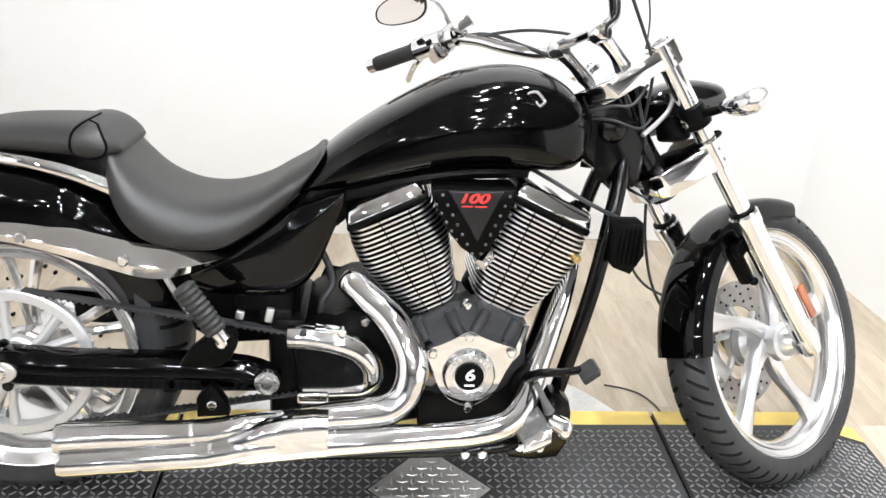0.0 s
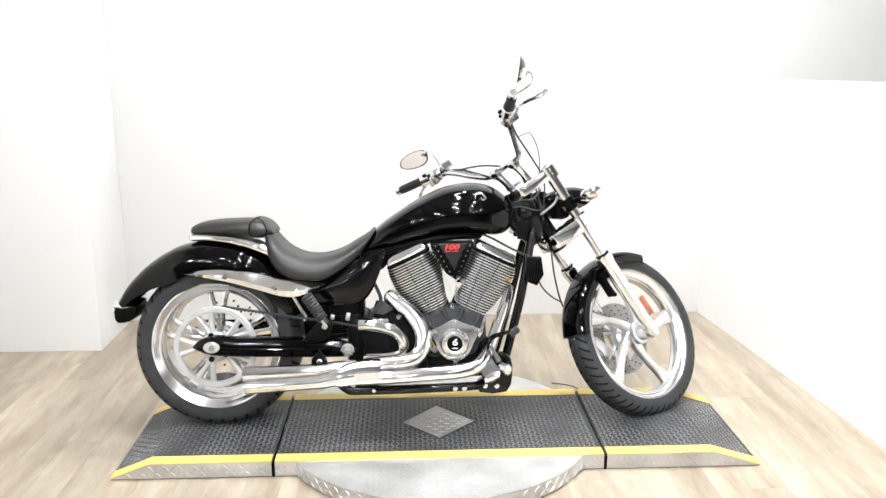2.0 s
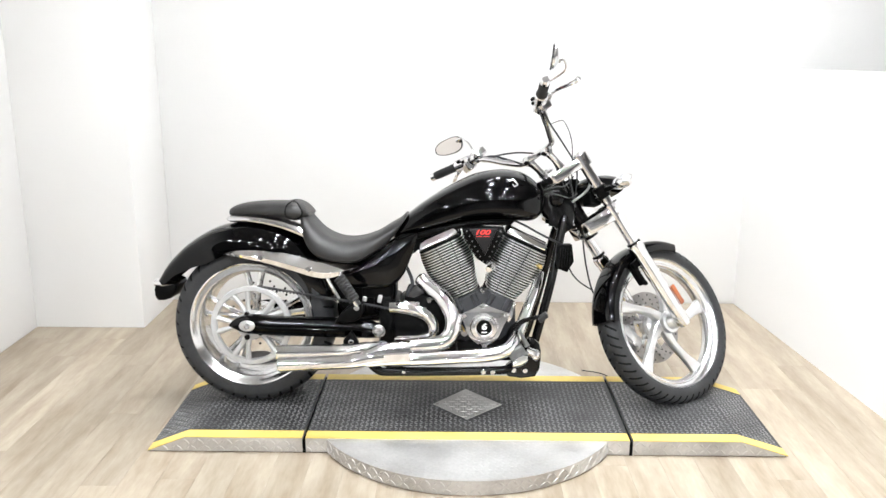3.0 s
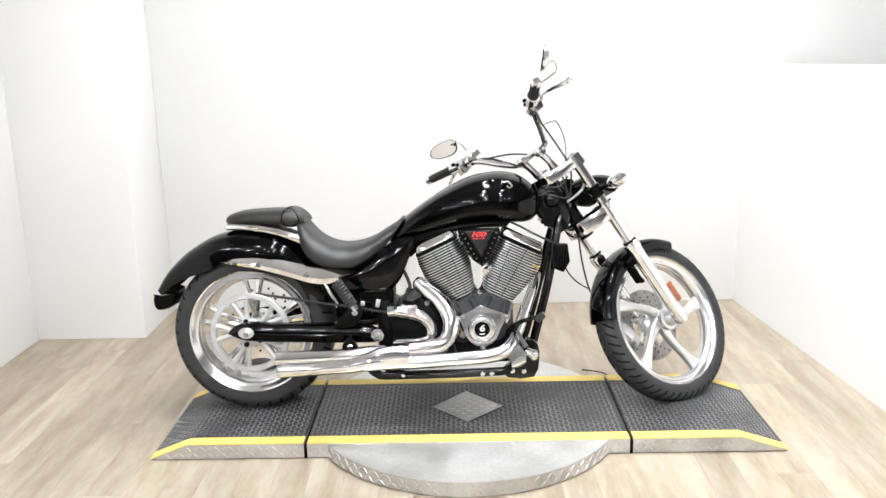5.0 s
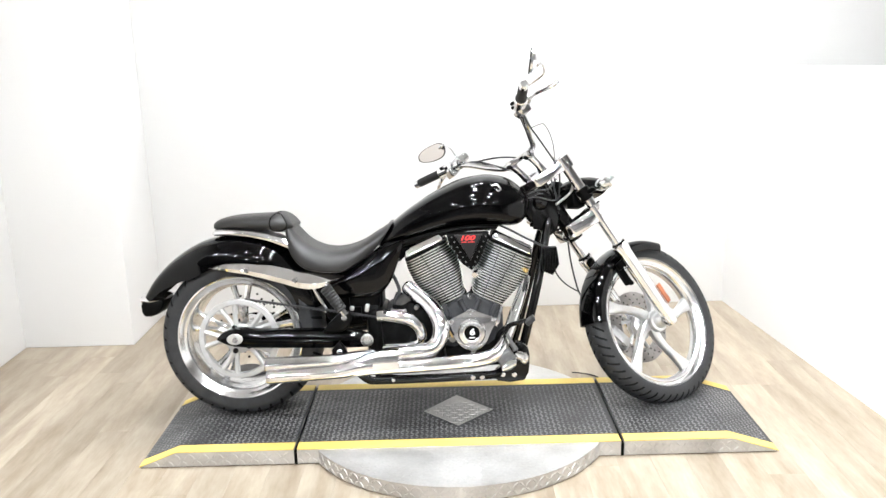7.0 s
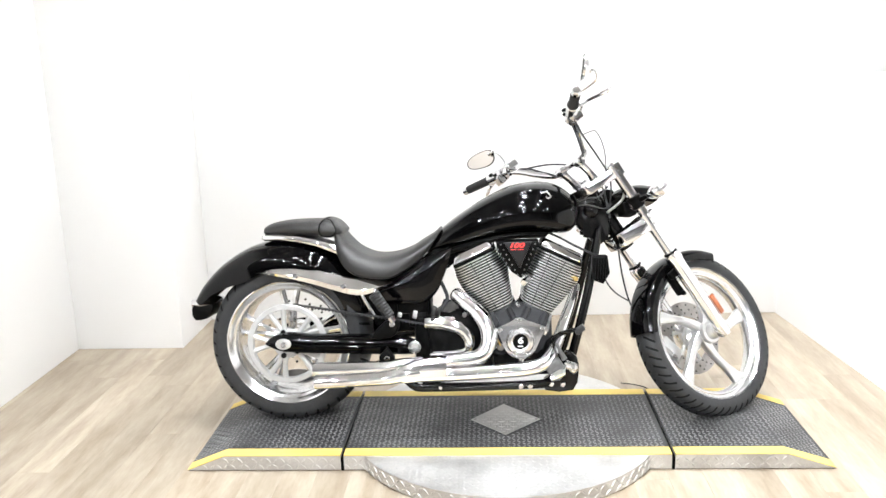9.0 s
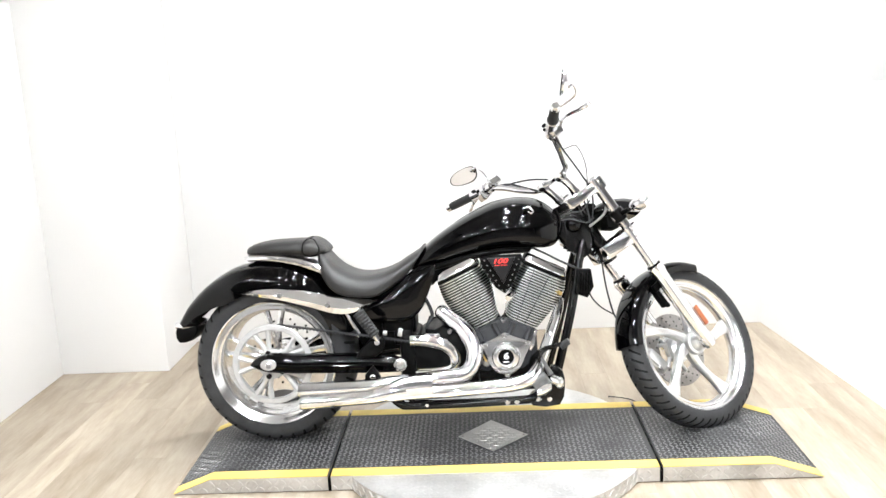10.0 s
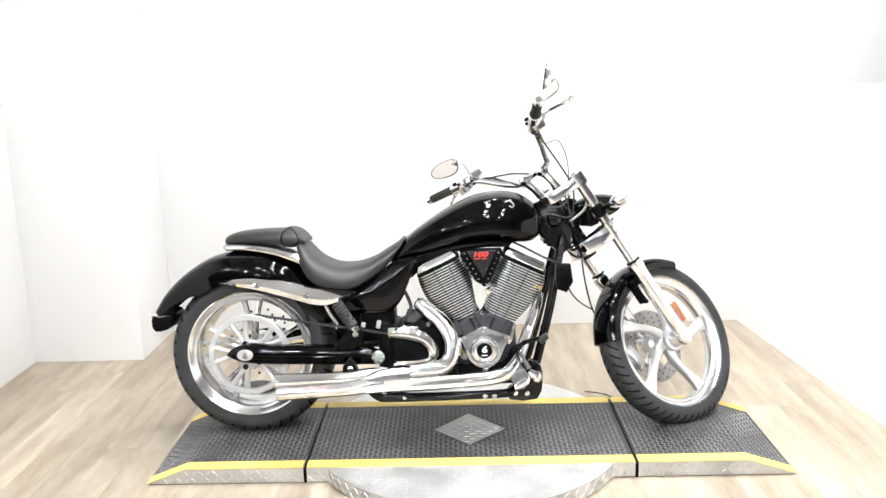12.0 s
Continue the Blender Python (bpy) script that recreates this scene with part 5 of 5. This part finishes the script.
for sx in (-1, 1):
    up, ac = cyl_frame(sx)
    o = np.array((VX, 0, VZ))
    bm = bm_new()
    loops = []
    for d in (0.13, 0.36):
        loops.append([o + up * d + ac * 0.056 * math.cos(2 * math.pi * k / 32) + np.array((0, 0.085 * math.sin(2 * math.pi * k / 32), 0)) for k in range(32)])
    rings(bm, loops)
    barrel = bpart("cylinder", bm, BLACK, "black finned cylinder with machined fin edges")
    n_f = 21
    for k in range(n_f):
        t = k / (n_f - 1)
        d = 0.153 + 0.199 * t
        inner = float(np.interp(d, (0.152, 0.215, 0.27, 0.30, 0.352), (0.054, 0.073, 0.090, 0.090, 0.080)))
        if sx < 0:
            outer = float(np.interp(d, (0.150, 0.20, 0.27, 0.32, 0.36), (0.056, 0.084, 0.105, 0.105, 0.096)))
        else:
            outer = float(np.interp(d, (0.150, 0.216, 0.29, 0.325, 0.36), (0.074, 0.097, 0.115, 0.114, 0.102)))
        w0, w1 = (-outer, inner) if sx < 0 else (-inner, outer)
        hy = 0.132
        bm = bm_new()
        edge = []
        for q in range(40):
            a = 2 * math.pi * q / 40
            cs, sn = math.cos(a), math.sin(a)
            ww = (w1 if cs > 0 else -w0) * abs(cs) ** 0.45 * (1 if cs > 0 else -1)
            edge.append((ww, hy * abs(sn) ** 0.45 * (1 if sn > 0 else -1)))
        ft = 0.0025
        loops = [[o + up * (d + h) + ac * ww * g + np.array((0, yy * g, 0)) for ww, yy in edge] for h, g in ((-ft, 0.93), (-ft, 0.99), (-ft * 0.7, 1.0), (ft * 0.7, 1.0), (ft, 0.99), (ft, 0.93))]
        rings(bm, loops)
        fin = part("cooling_fin", bm, BLACK, barrel)
        fin.data.materials.append(MACHINED)
        for pl in fin.data.polygons:
            pl.material_index = 1 if 40 <= pl.index < 160 else 0

    # breaks in the fins: two dark upright lines
    for off in (-0.022, 0.024):
        bm = bm_new()
        a, b = o + up * 0.145 + ac * (off * 0.7), o + up * 0.362 + ac * off * 1.35
        loops = []
        for q, wd in ((a, 0.0009), (b, 0.0009)):
            loops.append([q - ac * wd + (0, -0.1315, 0), q + ac * wd + (0, -0.1315, 0), q + ac * wd + (0, -0.1336, 0), q - ac * wd + (0, -0.1336, 0)])
        rings(bm, loops)
        part("fin_slot", bm, BLACK, barrel)
    # head gasket band and chromed rocker cover
    bm = bm_new()
    w0, w1 = (-0.092, 0.078) if sx < 0 else (-0.084, 0.092)
    rot = Matrix.Rotation(radians(25) * sx, 4, "Y")
    cc = o + up * 0.363 + ac * (w0 + w1) / 2
    box(bm, tuple(cc), (w1 - w0, 0.256, 0.014), 0.005, rot)
    part("head_band", bm, BLACK, barrel, "black cylinder head band")
    bm = bm_new()
    cc = o + up * 0.384 + ac * (w0 + w1) / 2
    b2 = bmesh.new()
    bmesh.ops.create_cube(b2, size=1)
    for v in b2.verts:
        top = v.co.z > 0
        v.co.x *= (w1 - w0) * (0.86 if top else 0.99)
        v.co.y *= 0.262 * (0.90 if top else 1.0)
        v.co.z *= 0.031
    bmesh.ops.bevel(b2, geom=b2.edges[:], offset=0.009, segments=3, profile=0.5, affect="EDGES", clamp_overlap=True)
    b2.transform(Matrix.Translation(cc) @ rot)
    me = bpy.data.meshes.new("t")
    b2.to_mesh(me)
    b2.free()
    bm.from_mesh(me)
    bpy.data.meshes.remove(me)
    rocker = part("rocker_cover", bm, CHROME, barrel, "chromed rocker cover")
# V cover with studs and its badge
bm = bm_new()
slab(bm, [(0.810, 0.678), (0.966, 0.680), (0.960, 0.652), (0.945, 0.606), (0.924, 0.568), (0.900, 0.543), (0.867, 0.566), (0.839, 0.602), (0.816, 0.645)], -0.186, -0.09, 0.006, 2)
vc = bpart("intake_cover", bm, BLACK, "black studded intake cover between the cylinders")
bm = bm_new()
slab(bm, [(0.838, 0.677), (0.941, 0.679), (0.896, 0.580)], -0.194, -0.184, 0.004, 2)
part("badge_panel", bm, SATINBLACK, vc, "satin black triangular badge panel")
BADGE = Matrix.Translation((0.883, -0.1945, 0.664)) @ Matrix.Rotation(radians(90), 4, "X") @ Matrix.Diagonal((1.34, 0.86, 1, 1))
letters("badge_lettering", "100", 0.0285, REDINK, vc, BADGE, 0.0006, 0.28, 0.0008, 0.97, "red badge numerals")
bm = bm_new()
for x, w in ((0.873, 0.021), (0.899, 0.023)):
    box(bm, (x, -0.1946, 0.6495), (w, 0.0012, 0.0022), 0)
part("badge_small_line", bm, REDINK, vc)
studs = []
for s_, x0, x1 in ((-1, 0.828, 0.888), (1, 0.953, 0.905)):
    for k in range(7):
        t = k / 6
        studs.append((x0 + (x1 - x0) * t, 0.668 - 0.112 * t))
        if k < 5:
            studs.append((x0 + (x1 - x0) * t - s_ * 0.011 + s_ * 0.022, 0.650 - 0.100 * t))
for x, z in studs:
    bm = bm_new()
    egg(bm, (x, -0.186, z), (0.0032, 0.003, 0.0032), 10)
    part("stud", bm, CASTGREY, vc)
bm = bm_new()
tube(bm, [(0.945, -0.09, 0.535), (0.932, -0.115, 0.530), (0.915, -0.138, 0.522), (0.910, -0.146, 0.520)], [0.012, 0.0145, 0.0145, 0.011], 16)
bpart("intake_elbow", bm, CHROME, "chromed intake elbow")

for x, z, r in ((0.690, 0.406, 0.008), (0.79, 0.262, 0.009), (0.822, 0.283, 0.013), (0.80, 0.245, 0.007)):
    bm = bm_new()
    knob(bm, (x, -0.12, z), (x, -0.168, z), r, 14)
    part("case_bolt", bm, STEEL, crank)
bm = bm_new()
tube(bm, [(0.795, -0.165, 0.352), (0.803, -0.172, 0.330), (0.815, -0.17, 0.306), (0.822, -0.165, 0.29)], 0.0035, 8)
part("oil_fitting", bm, BRASS, crank, "small brass oil line")
# cam cover and its round badge
CO = [(0.890, 0.403), (0.915, 0.391), (0.955, 0.376), (0.985, 0.366), (0.986, 0.354), (0.972, 0.334), (0.958, 0.300), (0.942, 0.268), (0.920, 0.251), (0.900, 0.243), (0.895, 0.232), (0.889, 0.243), (0.866, 0.252), (0.845, 0.269), (0.829, 0.30), (0.819, 0.334), (0.808, 0.352), (0.812, 0.364), (0.835, 0.374), (0.866, 0.389)]
bm = bm_new()
slab(bm, CO, -0.198, -0.14, 0.009, 3, 2)
cam_cover = bpart("cam_cover", bm, CHROME, "chromed cam cover")
for x, z in ((0.890, 0.391), (0.974, 0.359), (0.821, 0.357), (0.895, 0.240)):
    bm = bm_new()
    knob(bm, (x, -0.19, z), (x, -0.206, z), 0.0085, 14)
    part("cover_bolt", bm, CHROME, cam_cover)
CX, CZ = 0.893, 0.314
bm = bm_new()
lathe(bm, [(0.0, -0.213), (0.030, -0.213), (0.033, -0.215), (0.047, -0.213), (0.051, -0.208), (0.053, -0.195), (0.0, -0.19)], (CX, 0, CZ), 48, "y", False)
badge = part("round_badge", bm, POLISHED, cam_cover, "round polished badge cap")
bm = bm_new()
lathe(bm, [(0.0, -0.2155), (0.027, -0.2155), (0.0285, -0.213), (0.0, -0.213)], (CX, 0, CZ), 40, "y", False)
part("badge_centre", bm, BLACK, badge, "black badge centre")
letters("badge_numeral", "6", 0.033, WHITEINK, badge, Matrix.Translation((CX, -0.2162, CZ + 0.004)) @ Matrix.Rotation(radians(90), 4, "X") @ Matrix.Diagonal((1.25, 1, 1, 1)), 0.0006, 0.1, 0.0005, 1.0, "white badge numeral")
bm = bm_new()
box(bm, (CX, -0.2163, CZ - 0.0165), (0.02, 0.001, 0.0035), 0)
part("badge_small_line", bm, WHITEINK, badge)
bm = bm_new()
for k in range(9):
    a = radians(30 + 15 * k)
    box(bm, (CX + 0.0405 * math.cos(a), -0.2146, CZ + 0.0405 * math.sin(a)), (0.006, 0.001, 0.005), 0, Matrix.Rotation(-(a - math.pi / 2), 4, "Y"))
part("badge_ring_lettering", bm, SATIN, badge)

# chromed pulley cover with a black window
bm = bm_new()
tube(bm, [(0.546, -0.185, 0.384), (0.575, -0.187, 0.384), (0.625, -0.188, 0.377), (0.674, -0.188, 0.360), (0.702, -0.188, 0.330), (0.706, -0.188, 0.298), (0.690, -0.187, 0.277), (0.650, -0.186, 0.270), (0.60, -0.185, 0.268), (0.572, -0.185, 0.268)],
     [0.023, 0.024, 0.024, 0.024, 0.0235, 0.022, 0.016, 0.0115, 0.0115, 0.0115], 16, 6)
pc = bpart("pulley_cover", bm, CHROME, "chromed belt pulley cover")
bm = bm_new()
slab(bm, [(0.556, 0.375), (0.645, 0.365), (0.690, 0.335), (0.695, 0.29), (0.68, 0.275), (0.565, 0.272)], -0.186, -0.13, 0.003, 2)
part("cover_window", bm, BLACK, pc, "black recessed window")
for x, z in ((0.575, 0.398), (0.648, 0.401)):
    bm = bm_new()
    knob(bm, (x, -0.19, z), (x, -0.208, z), 0.008, 12)
    part("cover_bolt", bm, CASE if x < 0.6 else CHROME, pc)

bm = bm_new()
slab(bm, [(0.585, 0.394), (0.635, 0.388), (0.645, 0.404), (0.598, 0.410)], -0.200, -0.17, 0.004, 2)
part("cover_lug", bm, CHROME, pc)
bm = bm_new()
box(bm, (0.592, -0.190, 0.262), (0.062, 0.03, 0.024), 0.006, None, 3)
part("cover_foot", bm, CHROME, pc)
bm = bm_new()
tube(bm, [(0.57, -0.172, 0.352), (0.63, -0.172, 0.346), (0.664, -0.172, 0.328), (0.676, -0.172, 0.304), (0.664, -0.172, 0.288)], 0.007, 10)
part("cover_inner_rib", bm, POLISHED, pc)

# -- exhaust --
bm = bm_new()
tube(bm, [(0.652, -0.125, 0.485), (0.660, -0.13, 0.479), (0.695, -0.15, 0.451), (0.739, -0.18, 0.418), (0.769, -0.21, 0.378), (0.780, -0.23, 0.339), (0.770, -0.24, 0.294), (0.739, -0.25, 0.266), (0.688, -0.256, 0.259), (0.634, -0.262, 0.257), (0.563, -0.275, 0.254), (0.51, -0.288, 0.251)],
     [0.020, 0.027, 0.0300, 0.0310, 0.0310, 0.0310, 0.0305, 0.030, 0.029, 0.0275, 0.026, 0.025], 24, 8)
rear_pipe = bpart("rear_exhaust_header", bm, CHROME, "chromed curved exhaust header")
bm = bm_new()
lathe(bm, [(0.0, -0.006), (0.012, -0.004), (0.02, 0.004), (0.0225, 0.012), (0.0, 0.012)], (0, 0, 0), 20, "z", False)
part("header_end", bm, CHROME, rear_pipe, "", Matrix.Translation((0.651, -0.124, 0.486)) @ Matrix.Rotation(radians(128), 4, "Y"))
bm = bm_new()
tube(bm, [(1.108, -0.070, 0.50), (1.094, -0.10, 0.45), (1.064, -0.14, 0.385), (1.028, -0.185, 0.305), (1.0, -0.228, 0.262), (0.965, -0.255, 0.236), (0.90, -0.268, 0.224), (0.80, -0.275, 0.219), (0.66, -0.285, 0.214), (0.56, -0.3, 0.215)],
     [0.018, 0.019, 0.0205, 0.0225, 0.0245, 0.026, 0.026, 0.0255, 0.025, 0.025], 20, 8)
bpart("front_exhaust_header", bm, CHROME, "chromed low exhaust header")
bm = bm_new()
tube(bm, [(0.53, -0.285, 0.254), (0.49, -0.292, 0.254), (0.46, -0.298, 0.254), (0.383, -0.305, 0.247), (0.163, -0.315, 0.244)], [0.0255, 0.025, 0.024, 0.0245, 0.0275], 24, 8)
muf = bpart("muffler", bm, CHROME, "chromed upper silencer")
bm = bm_new()
lathe(bm, [(0.020, 0.150), (0.0255, 0.150), (0.0275, 0.163), (0.021, 0.19)], (0, -0.3155, 0.244), 24, "x")
part("muffler_tip", bm, CHROME, muf)
bm = bm_new()
tube(bm, [(0.387, -0.3048, 0.2473), (0.381, -0.3051, 0.2469)], 0.0258, 22, smooth=False)
part("muffler_band", bm, POLISHED, muf)
bm = bm_new()
tube(bm, [(0.53, -0.308, 0.230), (0.48, -0.314, 0.226), (0.43, -0.318, 0.217), (0.383, -0.321, 0.212), (0.164, -0.328, 0.203)], [0.030, 0.030, 0.0285, 0.0255, 0.026], 28, 10)
muf2 = bpart("muffler", bm, CHROME, "chromed lower silencer")
bm = bm_new()
loops = []
for x, hy, hz, y, z in ((0.626, 0.026, 0.038, -0.292, 0.238), (0.6255, 0.030, 0.0425, -0.292, 0.238), (0.60, 0.031, 0.0435, -0.295, 0.239), (0.56, 0.033, 0.0435, -0.300, 0.239), (0.52, 0.033, 0.041, -0.305, 0.236), (0.485, 0.031, 0.036, -0.309, 0.229), (0.45, 0.026, 0.028, -0.312, 0.222)):
    lp = []
    for k in range(32):
        a = 2 * math.pi * k / 32
        cs, sn = math.cos(a), math.sin(a)
        lp.append((x, y + hy * abs(cs) ** 0.55 * (1 if cs > 0 else -1), z + hz * abs(sn) ** 0.55 * (1 if sn > 0 else -1)))
    loops.append(lp)
rings(bm, loops)
part("collector", bm, CHROME, muf2, "chromed collector box")
bm = bm_new()
lathe(bm, [(0.019, 0.156), (0.024, 0.156), (0.026, 0.168), (0.02, 0.195)], (0, -0.328, 0.203), 24, "x")
part("muffler_tip", bm, CHROME, muf2)
# -- foot controls --
bm = bm_new()
tube(bm, [(1.01, -0.19, 0.30), (1.025, -0.26, 0.345), (1.055, -0.30, 0.366), (1.085, -0.305, 0.374)], [0.012, 0.009, 0.008, 0.008], 10)
pedal = bpart("brake_pedal", bm, FRAME, "black brake pedal arm")
bm = bm_new()
box(bm, (1.096, -0.315, 0.375), (0.036, 0.054, 0.015), 0.004, Matrix.Rotation(radians(-38), 4, "Y"))
pp = part("pedal_pad", bm, GRIP, pedal, "ribbed black pedal pad")
bm = bm_new()
for k in (-0.012, -0.004, 0.004, 0.012):
    box(bm, (1.096 + k * 0.788 + 0.0049, -0.315, 0.375 + k * 0.616 - 0.0063 + 0.0126), (0.0030, 0.050, 0.005), 0.001, Matrix.Rotation(radians(-38), 4, "Y"))
part("pad_rib", bm, CASTGREY, pp)
bm = bm_new()
box(bm, (1.014, -0.238, 0.224), (0.060, 0.052, 0.050), 0.007, Matrix.Rotation(radians(-33), 4, "Y"), 3)
pegm = bpart("foot_peg_mount", bm, CASTGREY, "satin dark metal peg mount")
bm = bm_new()
loops = []
for k in range(7):
    t = k / 6
    loops.append([(1.000 + 0.052 * t + 0.004 * math.cos(a), -0.258 + 0.022 * math.cos(a), 0.192 + 0.022 * t + (0.016 + 0.006 * math.sin(math.pi * t)) * math.sin(a)) for a in (2 * math.pi * q / 20 for q in range(20))])
rings(bm, loops)
part("mount_cap", bm, CHROME, pegm, "chromed rounded cap")
bm = bm_new()
tube(bm, [(1.055, -0.235, 0.232), (1.078, -0.25, 0.226)], [0.017, 0.019], 16, smooth=False)
egg(bm, (1.080, -0.252, 0.222), (0.016, 0.018, 0.022))
part("foot_peg", bm, CHROME, pegm, "chromed folded foot peg")
bm = bm_new()
tube(bm, [(1.020, -0.235, 0.312), (1.036, -0.24, 0.280), (1.050, -0.24, 0.252)], [0.0055, 0.0065, 0.011], 10)
part("peg_link", bm, CASTGREY, pegm)
bm = bm_new()
tube(bm, [(0.99, -0.17, 0.27), (1.0, -0.18, 0.30), (1.02, -0.18, 0.325)], [0.016, 0.016, 0.010], 12)
bpart("master_cylinder", bm, BLACK, "black rear brake cylinder")

# -- regulator, hoses --
bm = bm_new()
slab(bm, [(1.164, 0.618), (1.216, 0.618), (1.224, 0.555), (1.200, 0.515), (1.166, 0.528)], -0.18, -0.12, 0.006, 2)
reg = bpart("regulator", bm, BLACK, "black finned voltage regulator")
for k in range(5):
    bm = bm_new()
    box(bm, (1.172 + 0.0095 * k, -0.182, 0.572), (0.0035, 0.008, 0.072), 0.001, Matrix.Rotation(radians(4), 4, "Y"))
    part("regulator_fin", bm, BLACK, reg)
for name, mt, r, pts in (
        ("clutch_line", RUBBER, 0.0042, [(1.01, -0.09, 0.70), (1.05, -0.12, 0.682), (1.10, -0.14, 0.655), (1.15, -0.14, 0.63), (1.19, -0.12, 0.61)]),
        ("breather_hose", RUBBER, 0.007, [(0.60, -0.05, 0.52), (0.625, -0.075, 0.46), (0.605, -0.09, 0.42), (0.60, -0.08, 0.37)]),
        ("oil_line", RUBBER, 0.006, [(1.03, -0.12, 0.27), (1.06, -0.13, 0.36), (1.09, -0.12, 0.44), (1.11, -0.1, 0.50)]),
        ("wire_loop", RUBBER, 0.0028, [(1.205, -0.13, 0.55), (1.225, -0.12, 0.505), (1.262, -0.1, 0.465), (1.315, -0.06, 0.43)]),
        ("neck_cable", RUBBER, 0.003, [(1.12, -0.05, 0.81), (1.16, -0.075, 0.825), (1.20, -0.08, 0.83), (1.235, -0.05, 0.865)]),
        ("neck_cable", RUBBER, 0.0025, [(1.12, -0.05, 0.795), (1.16, -0.085, 0.80), (1.215, -0.085, 0.785), (1.25, -0.05, 0.80)])):
    bm = bm_new()
    tube(bm, pts, r, 10, 8)
    bpart(name, bm, mt)
bm = bm_new()
knob(bm, (1.096, -0.11, 0.533), (1.108, -0.132, 0.528), 0.0085, 14)
bpart("spark_plug_cap", bm, BRASS, "brass-coloured fitting on the front cylinder")

bm = bm_new()
tube(bm, [(1.351, 0.388, 0.0035), (1.397, 0.373, 0.0035), (1.436, 0.349, 0.0035), (1.458, 0.315, 0.0035), (1.472, 0.270, 0.0035), (1.47, 0.20, 0.0035)], 0.0022, 8, 8)
tagged(link("floor_cable", bm, RUBBER), "thin dark cable lying on the oak floor", "cable")

# ---- floor planks, last ----
PW, PL = 0.122, 1.15
bm = bm_new()
box(bm, (0, 0, 0), (PW - 0.0003, PL - 0.0003, 0.008), 0.0003, None, 1)
plank_me = bpy.data.meshes.new("plank")
bm.to_mesh(plank_me)
bm.free()
plank_me.materials.append(WOOD)
rnd = random.Random(5)
for i in range(int(3.95 / PW) + 1):
    shift = rnd.random() * PL
    x = -1.42 + PW * (i + 0.5)
    for j in range(7):
        y0 = 1.60 - shift + PL * (1 - j)
        y1 = max(y0 - PL, -3.60)
        if y1 > 1.52 or y0 - y1 < 0.05:
            continue
        ob = new("plank", plank_me)
        ob.location = (x, (y0 + y1) / 2, -0.004)
        ob.scale = (1, (y0 - y1) / PL, 1)
        ob.parent = floor
